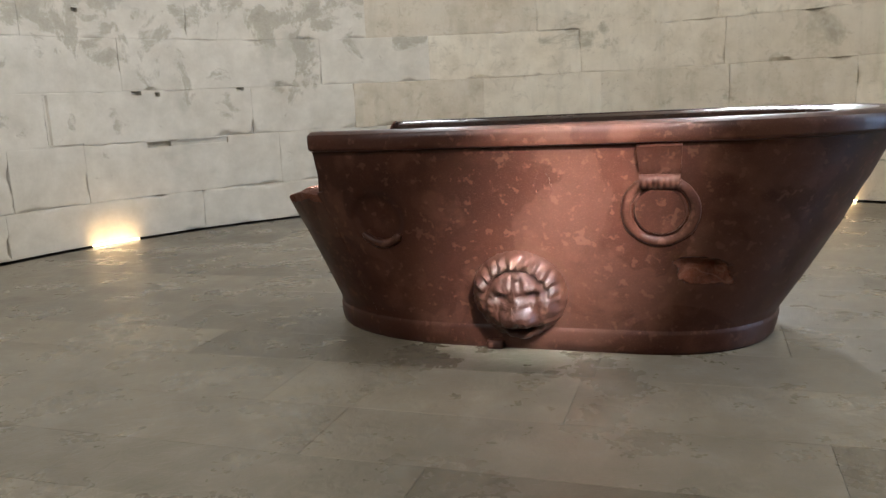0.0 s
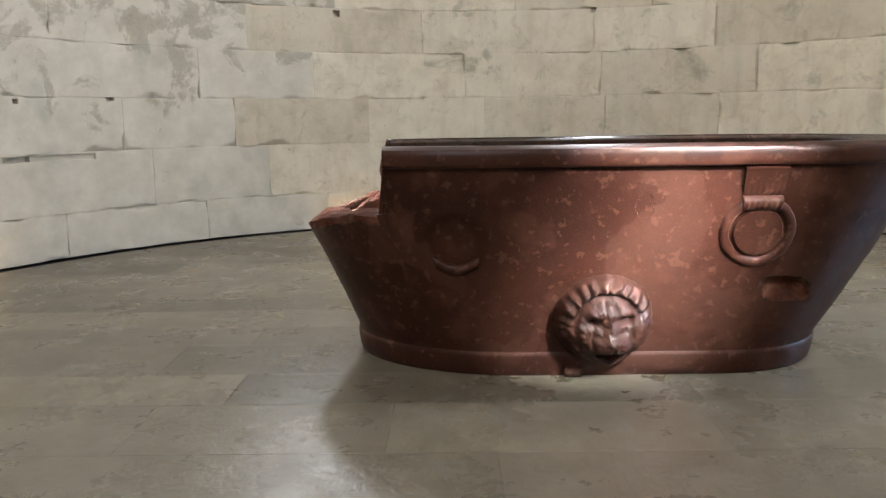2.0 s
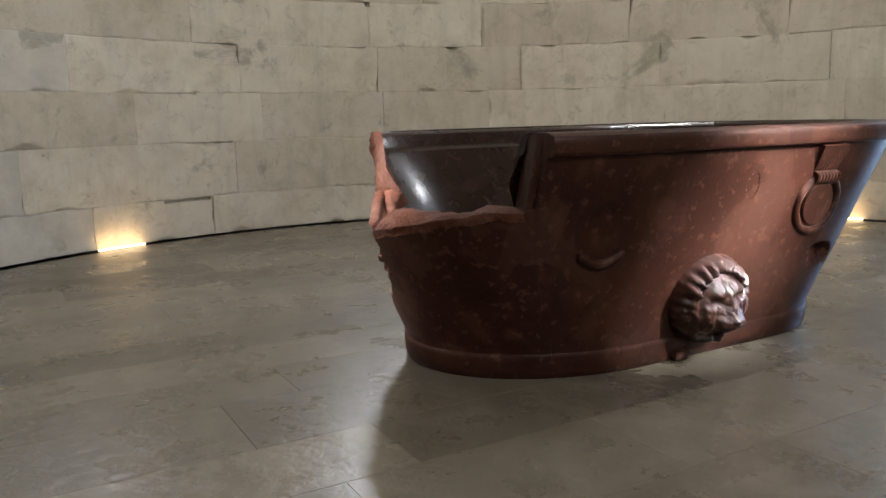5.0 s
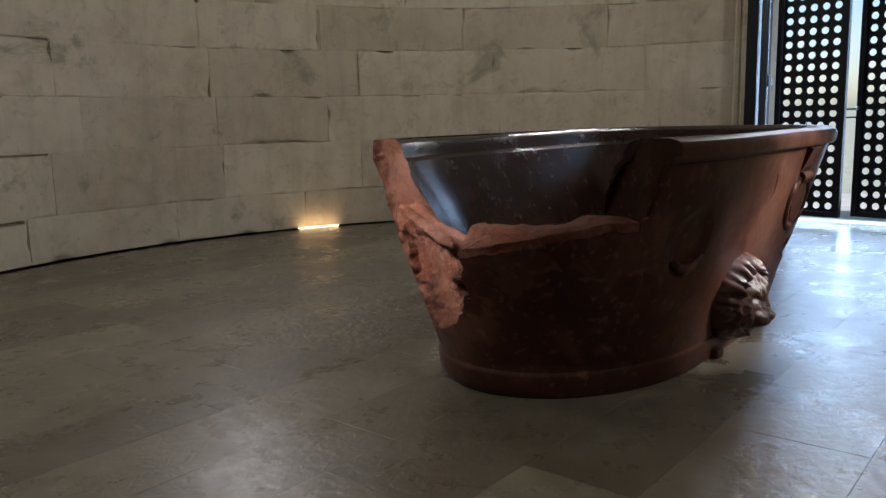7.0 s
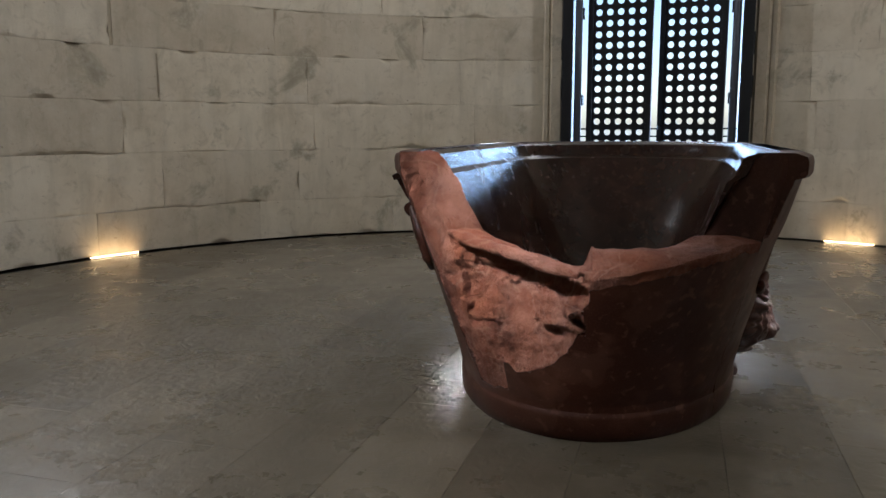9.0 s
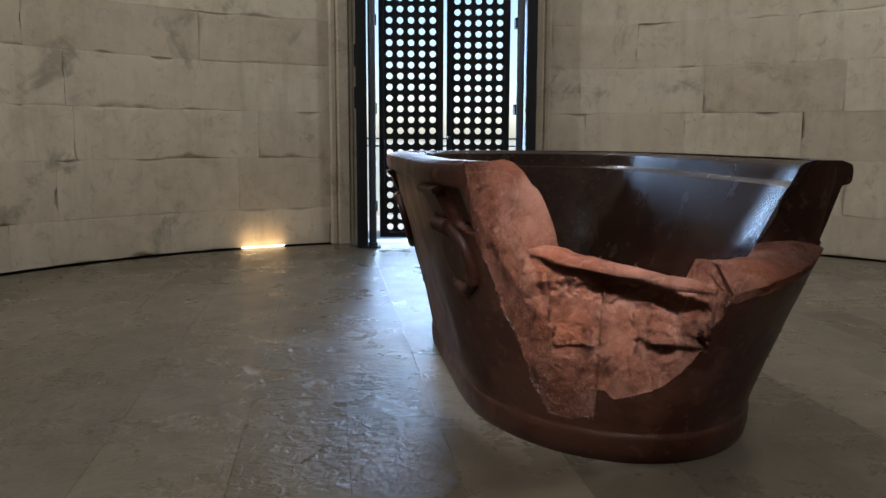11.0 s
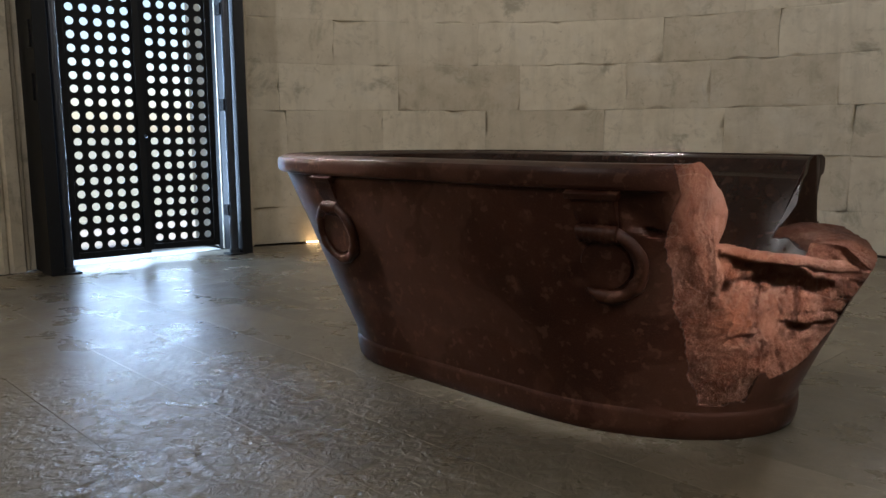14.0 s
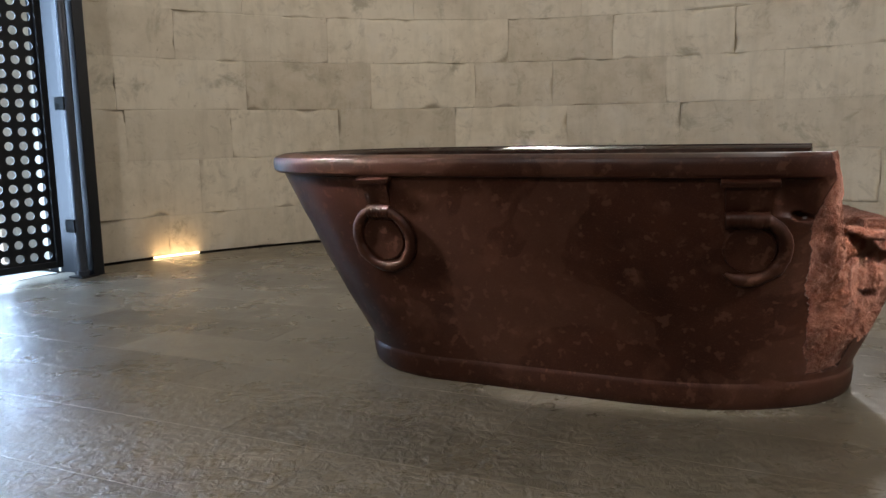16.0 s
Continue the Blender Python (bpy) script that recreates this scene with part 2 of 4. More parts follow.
def link_mesh(name, verts, faces, mats, parent=None, label="", smooth=0, index=None):
    me = bpy.data.meshes.new(name)
    me.from_pydata([tuple(v) for v in verts], [], [tuple(int(i) for i in f) for f in faces])
    for m in mats if isinstance(mats, (list, tuple)) else [mats]:
        me.materials.append(m)
    if index is not None:
        me.polygons.foreach_set("material_index", np.asarray(index, dtype=np.int32))
    if smooth:
        me.polygons.foreach_set("use_smooth", np.ones(len(me.polygons), dtype=bool))
        me.set_sharp_from_angle(angle=radians(smooth))
    me.update()
    ob = new(name, me)
    if parent:
        ob.parent = parent
    if label:
        ob["label"] = label
    return ob


def part(name, bm, material, parent, label="", smooth=0):
    me = bpy.data.meshes.new(name)
    bmesh.ops.recalc_face_normals(bm, faces=bm.faces)
    bm.to_mesh(me)
    bm.free()
    me.materials.append(material)
    if smooth:
        me.polygons.foreach_set("use_smooth", np.ones(len(me.polygons), dtype=bool))
        me.set_sharp_from_angle(angle=radians(smooth))
    ob = new(name, me)
    if parent:
        ob.parent = parent
    if label:
        ob["label"] = label
    return ob


def box(x0, x1, y0, y1, z0, z1, bevel=0.0, bm=None):
    bm = bm or bmesh.new()
    made = bmesh.ops.create_cube(bm, size=1, matrix=Matrix.Translation(((x0 + x1) / 2, (y0 + y1) / 2, (z0 + z1) / 2)) @ Matrix.Diagonal((x1 - x0, y1 - y0, z1 - z0, 1)))
    if bevel:
        edges = {e for v in made["verts"] for e in v.link_edges}
        bmesh.ops.bevel(bm, geom=list(edges), offset=bevel, segments=2, affect="EDGES", profile=0.6)
    return bm


def tube(r, z0, z1, x=0, y=0, n=20, bm=None):
    bm = bm or bmesh.new()
    bmesh.ops.create_cone(bm, cap_ends=True, segments=n, radius1=r, radius2=r, depth=z1 - z0, matrix=Matrix.Translation((x, y, (z0 + z1) / 2)))
    return bm


def empty(name, m, label, category, group="", kind=""):
    ob = new(name)
    ob.empty_display_size = 0.2
    ob.matrix_world = m
    return tagged(ob, label, category, group, kind)


# ---- chamber shell ----
def ring_wall(name, r0, r1, z0, z1, material, gaps=(), step=1.0, label=""):
    """A thick round wall; gaps are (from, to, bottom, top) in degrees and metres."""
    zs = sorted({z0, z1, *[g[2] for g in gaps if z0 < g[2] < z1], *[g[3] for g in gaps if z0 < g[3] < z1]})
    angles = sorted({round(a, 3) for a in np.arange(-180, 180, step)} | {a for g in gaps for a in g[:2]})
    bm = bmesh.new()
    n, grid = len(angles), {}
    for k, z in enumerate(zs):
        for i, a in enumerate(angles):
            for j, r in enumerate((r0, r1)):
                grid[i, j, k] = bm.verts.new(polar(a, r, z))

    def solid(i, k):
        if not 0 <= k < len(zs) - 1:
            return False
        a, z = angles[i % n], (zs[k] + zs[k + 1]) / 2
        a2 = angles[(i + 1) % n] + (360 if i % n == n - 1 else 0)
        return not any(g[0] - 1e-6 <= a and a2 <= g[1] + 1e-6 and g[2] < z < g[3] for g in gaps)

    for i in range(n):
        i2 = (i + 1) % n
        for k in range(len(zs) - 1):
            if not solid(i, k):
                continue
            bm.faces.new((grid[i, 0, k], grid[i, 0, k + 1], grid[i2, 0, k + 1], grid[i2, 0, k]))
            bm.faces.new((grid[i, 1, k], grid[i2, 1, k], grid[i2, 1, k + 1], grid[i, 1, k + 1]))
            if not solid(i, k - 1):
                bm.faces.new((grid[i, 0, k], grid[i2, 0, k], grid[i2, 1, k], grid[i, 1, k]))
            if not solid(i, k + 1):
                bm.faces.new((grid[i, 0, k + 1], grid[i, 1, k + 1], grid[i2, 1, k + 1], grid[i2, 0, k + 1]))
            if not solid(i - 1, k):
                bm.faces.new((grid[i, 0, k], grid[i, 1, k], grid[i, 1, k + 1], grid[i, 0, k + 1]))
            if not solid(i2, k):
                bm.faces.new((grid[i2, 0, k], grid[i2, 0, k + 1], grid[i2, 1, k + 1], grid[i2, 1, k]))
    for v in [v for v in bm.verts if not v.link_faces]:
        bm.verts.remove(v)
    return tagged(part(name, bm, material, None, label), kind="structure", category="wall")


DOOR_L, DOOR_R, DOOR_TOP = -9.1, -29.9, 2.62
gaps = [(DOOR_R, DOOR_L, 0.0, DOOR_TOP)] + [(a - 2.0, a + 2.0, 3.2, 3.95) for a, *_ in (*WINDOWS, *SLITS)]
wall = ring_wall("wall_drum", R + 0.085, R + 0.95, 0.0, WALL_TOP, M_MORTAR, gaps, label="round chamber wall of pale limestone ashlar blocks")


def dome():
    verts, faces, n, rings = [], [], 72, 10
    for k in range(rings):
        f = k / rings * math.pi / 2
        for i in range(n):
            verts.append(polar(360 * i / n, (R + 0.3) * math.cos(f), WALL_TOP - 0.003 + 1.9 * math.sin(f)))
    verts.append(Vector((CX, CY, WALL_TOP + 1.9)))
    for k in range(rings - 1):
        for i in range(n):
            j = (i + 1) % n
            faces.append((k * n + i, (k + 1) * n + i, (k + 1) * n + j, k * n + j))
    for i in range(n):
        faces.append(((rings - 1) * n + i, len(verts) - 1, (rings - 1) * n + (i + 1) % n))
    ob = link_mesh("ceiling", verts, faces, M_DOME, smooth=40)
    mod = ob.modifiers.new("thickness", "SOLIDIFY")
    mod.thickness, mod.offset = 0.5, -1
    return tagged(ob, "pale monolithic stone dome over the chamber", "ceiling", kind="structure")


dome()

# ground far below, terrace outside the doorway
bm = bmesh.new()
bmesh.ops.create_circle(bm, cap_ends=True, segments=64, radius=2500, matrix=Matrix.Translation((CX, CY, -5.2)))
tagged(part("ground", bm, M_GRASS, None, "pale dry grass and gravel spreading to the horizon"), kind="structure", category="ground")
ring_wall("pavement", R + 0.97, R + 3.0, -0.35, -0.02, M_TERRACE, (), 4.0, "pale stone terrace round the drum")
bm = bmesh.new()
bmesh.ops.create_cone(bm, cap_ends=True, segments=96, radius1=R + 0.9, radius2=R + 0.9, depth=0.3, matrix=Matrix.Translation((CX, CY, -0.185)))
tagged(part("floor_bed", bm, M_GROOVE, None, "dark bed and groove under the floor slabs"), kind="structure", category="floor")
bm = bmesh.new()
bmesh.ops.create_cone(bm, cap_ends=True, segments=96, radius1=R - 0.070, radius2=R - 0.070, depth=0.03, matrix=Matrix.Translation((CX, CY, -0.0195)))
tagged(part("floor_grout", bm, M_GROUT, None, "grey-brown grout between the floor slabs"), kind="structure", category="floor")
tagged(part("threshold", box(R - 0.06, R + 0.96, -0.80, 0.80, -0.03, -0.004, 0.004), M_TERRACE, None, "worn pale stone threshold slab"), kind="structure", category="threshold").matrix_world = DOOR

# ---- porphyry tub ----
def knots(z, pairs):
    zs, vs = zip(*pairs)
    return float(np.interp(z, zs, vs))


HALF_B = [(0, .545), (.012, .553), (.04, .557), (.085, .558), (.094, .557), (.104, .5525), (.13, .556), (.28, .584), (.5, .642), (.75, .705), (.888, .737), (.894, .760), (.902, .766), (.935, .768), (.951, .767), (.964, .760), (.975, .724)]
HALF_A = [(0, 1.04), (.012, 1.05), (.04, 1.056), (.085, 1.060), (.094, 1.059), (.104, 1.054), (.13, 1.062), (.28, 1.14), (.44, 1.22), (.655, 1.335), (.888, 1.485), (.894, 1.515), (.902, 1.532), (.935, 1.54), (.951, 1.538), (.964, 1.530), (.975, 1.495)]
BREAK_END = [(0, .026), (.1, .024), (.3, .008), (.5, 0.0)]
DOOR_END = [(0, 0.0), (.13, .012), (.3, .035), (.5, .05), (.7, .04), (.888, .01), (1, 0)]  # the whole end swells a little more
RIM, CAVITY, CUT = 0.975, 0.30, -0.895


def wall_depth(z):
    return knots(z, [(.30, .36), (.36, .28), (.5, .24), (.7, .215), (.9, .180), (.95, .165), (.965, .140), (.975, .095)])


def outline(col, a, b, extra=0.0):
    kind, x = col
    deep = 1.35 * b if kind == 1 else b
    h, e = a - deep, 1.0 if kind == 1 else 2 / 2.2
    if kind in (0, 2):
        f = x if kind == 0 else -x
        return np.array((f * (a - b) if f > 0 else f * (a - 1.35 * b), b if kind == 0 else -b))
    s, c = math.sin(x), math.cos(x)
    w = deep * abs(s) ** e
    v = b * math.copysign(abs(c) ** e, c)
    return np.array((-h - w * (1 + extra / deep), v)) if kind == 1 else np.array((h + w * (1 + extra / b), -v))


def fbm(p, h=1.0, octaves=5):
    return noise.fractal(Vector(p), h, 2.0, octaves)


def crease(p):
    return noise.ridged_multi_fractal(Vector(p), 0.9, 2.1, 4, 0.9, 2.0)


def spall(u, z):
    """A flake struck off the side: steep at its top edge, running out below."""
    w = (u - 0.74 + 0.25 * (z - 0.38)) / 0.10
    top = 0.435 - 0.04 * w * w - 0.012 * w + 0.012 * noise.noise((u * 9, 0, 1))
    return 0.058 * ease((top - z) / 0.010) * ease(1 - (top - z) / 0.115) * ease((1 - w * w) * 2.2) * (1 + 0.35 * fbm((u * 14, z * 14, 3)))


def dent(u, z):
    """A small oval chip, deepest at its upper edge."""
    q = ((u - 0.127) / 0.030) ** 2 + ((z - 0.73) / 0.052) ** 2
    return 0.026 * ease((1 - q) * 3) * ease(0.35 + (z - 0.69) / 0.09)


def relief(u, z, side):
    """Carved and chipped places on the long sides: metres in (negative) or out."""
    d = 0.0
    if side < 0:
        d -= dent(u, z)
        d -= spall(u, z)
        d -= 0.022 * math.exp(-(((u + 0.613) / 0.118) ** 2 + ((z - 0.585) / 0.118) ** 2) ** 4)
    else:
        box_in = 1 / (1 + math.exp(-(u + 0.905) * 220)) / (1 + math.exp((u + 0.80) * 220)) / (1 + math.exp(-(z - 0.765) * 220)) / (1 + math.exp((z - 0.887) * 260))
        d -= 0.018 * box_in
        d -= 0.04 * math.exp(-(((u + 0.875) / 0.032) ** 2 + ((z - 0.752 - 0.2 * (u + .9)) / 0.013) ** 2) ** 2)
    return d


def fracture(v, z, tilt):
    """Depth of the broken face: hewn planes, a projecting lump, slots and ridges in the stone."""
    d = 0.016 * fbm((v * 5, z * 5, 1.0), 0.9) + 0.030 * noise.cell(tilt * 3.1) - 0.015
    d += 0.045 * (v * 6.5 - tilt.x) * noise.noise(tilt * 2.0) + 0.008 * (crease((v * 6, z * 9, 7)) - 1.0)
    d = 1.108 + d * (1 - 0.75 * ease((z - 0.52) / 0.08))
    d += 0.008 * noise.noise((v * 16, z * 22, 3)) + 0.008 * noise.noise((v * 38, z * 44, 5))
    d += 0.034 * (abs(noise.noise((v * 10 + z * 5, z * 9 - v * 5, 21))) - 0.2) * (1 - 0.6 * ease((z - 0.58) / 0.08))
    d += 0.020 * (abs(noise.noise((v * 25 - z * 9, z * 22 + v * 9, 23))) - 0.2)
    jag = 0.022 * noise.noise((v * 9, z * 9, 11)) + 0.014 * noise.noise((v * 30, z * 30, 12))
    ridge = 0.27 + 0.69 * (z - 0.40) + jag                       # slanting ridge between side plane and end
    d -= 0.016 * ease((ridge - v) / 0.02) * ease((z - 0.24) / 0.1)
    d += 0.030 * ease((0.19 + jag - v) / 0.025) * ease((z - 0.42 - jag) / 0.008) * ease((0.63 - z) / 0.10)   # lump
    d -= 0.024 * math.exp(-((z - 0.408 - jag) / 0.011) ** 2) * ease((0.22 - v) / 0.01) * ease((v - 0.04) / 0.03)
    d -= 0.016 * math.exp(-((z - 0.385 - 1.5 * jag) / 0.010) ** 2) * ease((v - 0.25) / 0.03)
    d += 0.030 * ease((0.06 - v) / 0.12)
    d = max(d, 1.104 if z > 0.60 else 1.065)
    d += 0.34 * max(0, 0.24 + 0.05 * fbm((v * 7, 2, 0)) - z)
    return d


def tub_body(parent):
    cols = [(0, x) for x in np.linspace(1, -1, 150, endpoint=False)]
    cols += [(1, x) for x in np.linspace(0, math.pi, 300, endpoint=False)]
    cols += [(2, x) for x in np.linspace(-1, 1, 150, endpoint=False) * -1 * -1]
    cols += [(3, x) for x in np.linspace(0, math.pi, 90, endpoint=False)]
    # the clean cut: two columns side by side
    ref = [outline(c, knots(.8, HALF_A), knots(.8, HALF_B)) for c in cols]
    for i, (c, p) in enumerate(zip(cols, ref)):
        if c[0] == 1 and p[1] < 0 and outline(c, knots(.8, HALF_A) - .175, knots(.8, HALF_B) - .175)[0] > CUT - 0.02:
            cut_at = c[1]
            break
    cols = cols[:i] + [(1, cut_at - 0.0006)] + cols[i:]
    ref = [outline(c, knots(.8, HALF_A), knots(.8, HALF_B)) for c in cols]
    rows = np.concatenate([[0, .012, .04, .065, .085], [.094, .104], np.linspace(.13, .86, 92), [.888, .894, .905, .92, .935, .945, .955, .962, .968, .972, .975]]) / RIM
    inner = np.concatenate([[.972, .965, .955], np.linspace(.93, .5, 26), [.44, .40, .36, .32, .30]])
    verts, broken, path = [], [], []
    for c, p in zip(cols, ref):
        u8, v8 = p
        top, ledge = RIM, 0.0
        if c[0] == 1:
            if v8 > -0.03:
                q = (v8 - 0.02) / 0.50
                low = 0.60 + 0.10 * min(1, max(0, q)) + 0.006 * fbm((v8 * 9, 1.7, 0))
                k = min(1, max(0, (u8 + 1.130) / 0.13)) ** 0.55
                k = k if u8 < -0.9 and v8 > 0.3 else (1 if v8 > 0.5 else 0)
                top = low + (RIM - low) * k
            elif c[1] < cut_at - 1e-4:
                k = min(1, max(0, (-0.03 - v8) / 0.045))
                top = 0.60 + 0.09 * min(1, max(0, (-0.08 - v8) / 0.45)) + 0.012 * fbm((v8 * 8, 0, 3))
                ledge = k * max(0, 0.668 - top)
        column = []
        for f in rows:
            z = f * top
            zz = z if top > .97 else min(z, top)
            flange = 0.0 if top < RIM - 1e-6 else (min(1, max(0, (u8 + 0.93) / 0.22)) if v8 > 0 and u8 < 0 else 1.0)
            shape_z = min(zz, 0.888)
            o = outline(c, knots(shape_z, HALF_A), knots(shape_z, HALF_B), knots(zz, BREAK_END if c[0] == 1 else DOOR_END))
            i2 = outline(c, knots(zz, HALF_A) - wall_depth(zz), knots(zz, HALF_B) - wall_depth(zz))
            if flange > 0 and zz > 0.888:
                o = o + (outline(c, knots(zz, HALF_A), knots(zz, HALF_B), knots(zz, DOOR_END)) - o) * flange
            dirn = i2 - o
            dirn = dirn / np.linalg.norm(dirn)
            o = o - dirn * 0.0025 * fbm((o[0] * 3, o[1] * 3, zz * 3))
            chipped = False
            if abs(o[0]) < 1.0:
                if zz < 0.893:
                    chipped = o[1] < 0 and spall(o[0], zz) + dent(o[0], zz) > 0.003
                    o = o - dirn * relief(o[0], zz, 1 if o[1] > 0 else -1)
            hit = 1 if chipped else 0
            # vertical break across one corner
            if o[0] < -0.55 and o[1] > -0.14:
                seam = -0.075 + 0.05 * fbm((zz * 6, 0.3, 8)) + 0.10 * max(0, 0.3 - zz)
                cell, pts = noise.voronoi(Vector((o[1] * 6.5 + 0.8 * zz, zz * 5.0 - 1.2 * o[1], 2.0)))
                tilt = pts[0]
                d = fracture(o[1], zz, tilt)
                over = -0.95 * o[0] + 0.312 * o[1] - d
                if v8 > 0.3 and u8 < -0.93 and o[0] < -0.905 + 0.02 * fbm((zz * 9, 1, 4)) and zz > 0.15 + 0.05 * fbm((o[1] * 8, 5, 0)):
                    hit = 1
                    o = o + dirn * (0.003 + 0.018 * abs(fbm((o[0] * 7, o[1] * 7, zz * 7))) + 0.008 * abs(noise.noise((o[0] * 34, o[1] * 34, zz * 34)))) * min(1, (-0.93 - u8) / 0.05)
                if over > 0 and o[1] > seam:
                    o = o - np.array((-0.95, 0.312)) * over
                    hit = 1
            if top < RIM - 1e-6 and z > top - 0.03 and v8 < 0.05:
                hit = 1
                o = o + dirn * 0.012 * abs(fbm((o[0] * 14, o[1] * 14, z * 14)))
            column.append((o[0], o[1], z, hit))
        o = column[-1]
        i_top = outline(c, knots(min(top, .97), HALF_A) - wall_depth(top + ledge), knots(min(top, .97), HALF_B) - wall_depth(top + ledge))
        def keep_in(p):
            over = -0.95 * p[0] + 0.312 * p[1] - 1.076
            return p - np.array((-0.95, 0.312)) * over if over > 0 and p[1] > -0.03 else p

        i_top = keep_in(i_top)
        rough_top = 1 if top < RIM - 1e-6 else 0
        for s in (0.1, 0.2, 0.3, 0.4, 0.5, 0.6, 0.7, 0.8, 0.9):
            lift = rough_top * (0.012 * math.sin(math.pi * s) + 0.007 * fbm((o[0] * 10 + s, o[1] * 10, 5))) + ledge * min(1, s * 2.4)
            column.append((o[0] + (i_top[0] - o[0]) * s, o[1] + (i_top[1] - o[1]) * s, top + lift, rough_top))
        for zi in inner:
            z = CAVITY + (zi - CAVITY) * (top + ledge - 0.004 - CAVITY) / (RIM - 0.004 - CAVITY)
            q = outline(c, knots(min(z, .9), HALF_A) - wall_depth(z), knots(min(z, .9), HALF_B) - wall_depth(z))
            q = keep_in(q)
            column.append((q[0], q[1], z, 1 if rough_top and zi > 0.90 else 0))
        path.append(column)
    # square the clean cut off across the wall
    for c, column in zip(cols, path):
        if c[0] == 1 and c[1] >= cut_at - 1e-4:
            for k, (x, y, z, hit) in enumerate(column):
                if z > 0.70 and x < CUT + 0.03:
                    column[k] = (max(x, CUT + 0.012 * (z - 0.8) + 0.003 * fbm((y * 9, z * 9, 2))), y, z, hit)
    m = len(path[0])
    verts = [v[:3] for col in path for v in col]
    flag = [v[3] for col in path for v in col]
    faces, index, n = [], [], len(path)
    cut_col = next(k for k, c in enumerate(cols) if c[0] == 1 and c[1] >= cut_at - 0.0007)
    # the mark of the break, softened over neighbouring points
    soft_mark = np.array(flag, dtype=np.float32).reshape(n, m)
    for _ in range(2):
        wide = np.pad(soft_mark, ((1, 1), (0, 0)), mode="wrap")
        soft_mark = (wide[:-2] + wide[1:-1] + wide[2:]) / 3
        wide = np.pad(soft_mark, ((0, 0), (1, 1)), mode="edge")
        soft_mark = (wide[:, :-2] + wide[:, 1:-1] + wide[:, 2:]) / 3
    soft_mark[cut_col:cut_col + 3] = 0     # the clean cut is smooth
    for i in range(n):
        j = (i + 1) % n
        for r in range(m - 1):
            f = (i * m + r, j * m + r, j * m + r + 1, i * m + r + 1)
            faces.append(f)
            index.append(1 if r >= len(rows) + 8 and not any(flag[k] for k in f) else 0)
    for r, z in ((0, 0.0), (m - 1, CAVITY)):
        verts.append((0, 0, z))
        hub = len(verts) - 1
        for i in range(n):
            j = (i + 1) % n
            faces.append((i * m + r, hub, j * m + r) if r == 0 else (i * m + r, j * m + r, hub))
            index.append(0)
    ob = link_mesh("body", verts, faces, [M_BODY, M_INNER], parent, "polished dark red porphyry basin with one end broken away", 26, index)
    mark = ob.data.attributes.new("fracture", "FLOAT", "POINT")
    mark.data.foreach_set("value", np.append(soft_mark.ravel(), np.zeros(2, dtype=np.float32)))
    return ob


def side_frame(u, z, side):
    """Axes on a long side of the tub: x along it, y up the wall, z out of it."""
    def at(u, z):
        a, w = knots(z, HALF_A), knots(z, HALF_B)
        deep = 1.35 * w if u < 0 else w
        past = max(0.0, abs(u) - (a - deep)) / deep
        power = 2.0 if u < 0 else 2.2
        return Vector((u, side * w * (1 - min(1, past) ** power) ** (1 / power), z))

    up = (at(u, z + 0.05) - at(u, z - 0.05)).normalized()
    along = (at(u - side * 0.04, z) - at(u + side * 0.04, z)).normalized()
    out = along.cross(up).normalized()
    up = out.cross(along)
    m = Matrix((along, up, out)).transposed().to_4x4()
    m.translation = at(u, z)
    return m


def torus(big, small, a0=0.0, a1=360.0, segs=56, sides=14, worn=0.0):
    bm = bmesh.new()
    closed = abs(a1 - a0) >= 359.9
    count = segs if closed else segs + 1
    rings = []
    for i in range(count):
        a = radians(a0 + (a1 - a0) * i / segs)
        r = small * (1 + worn * noise.noise((math.cos(a) * 3, math.sin(a) * 3, 2)))
        if not closed:
            r *= min(1, 0.35 + 6 * min(i, segs - i) / segs)
        rings.append([bm.verts.new(((big + r * math.cos(t)) * math.cos(a), (big + r * math.cos(t)) * math.sin(a), r * math.sin(t) * 0.9)) for t in [2 * math.pi * k / sides for k in range(sides)]])
    for i in range(segs):
        p, q = rings[i], rings[(i + 1) % count]
        for k in range(sides):
            bm.faces.new((p[k], q[k], q[(k + 1) % sides], p[(k + 1) % sides]))
    if not closed:
        bm.faces.new(rings[0])
        bm.faces.new(rings[-1][::-1])
    return bm


def strap_mesh(width, length):
    """A flat strap hanging from the rim and curled round the ring, with fluted roll."""
    bm = bmesh.new()
    prof = [(0.0, 0.026), (-0.30 * length, 0.024), (-0.6 * length, 0.022)]
    n = 12
    for k in range(n + 1):
        t = math.pi * (0.62 - 1.45 * k / n)
        prof.append((-length + 0.036 * math.sin(t), 0.020 + 0.034 * math.cos(t - 0.3)))
    prof += [(-length - 0.02, -0.02), (0.0, -0.02)]
    nx = 28
    cols = []
    for i in range(nx + 1):
        x = (i / nx - 0.5) * width
        col = []
        for j, (y, z) in enumerate(prof):
            flute = 0.0035 * (1 if (i / nx * 7) % 1 < 0.28 else 0) if 3 <= j <= n + 3 else 0
            col.append(bm.verts.new((x * (1 - 0.10 * min(1, -y / length)), y, z - flute)))
        cols.append(col)
    for i in range(nx):
        for j in range(len(prof)):
            k = (j + 1) % len(prof)
            bm.faces.new((cols[i][j], cols[i][k], cols[i + 1][k], cols[i + 1][j]))
    bm.faces.new(cols[0])
    bm.faces.new(cols[-1][::-1])
    return bm


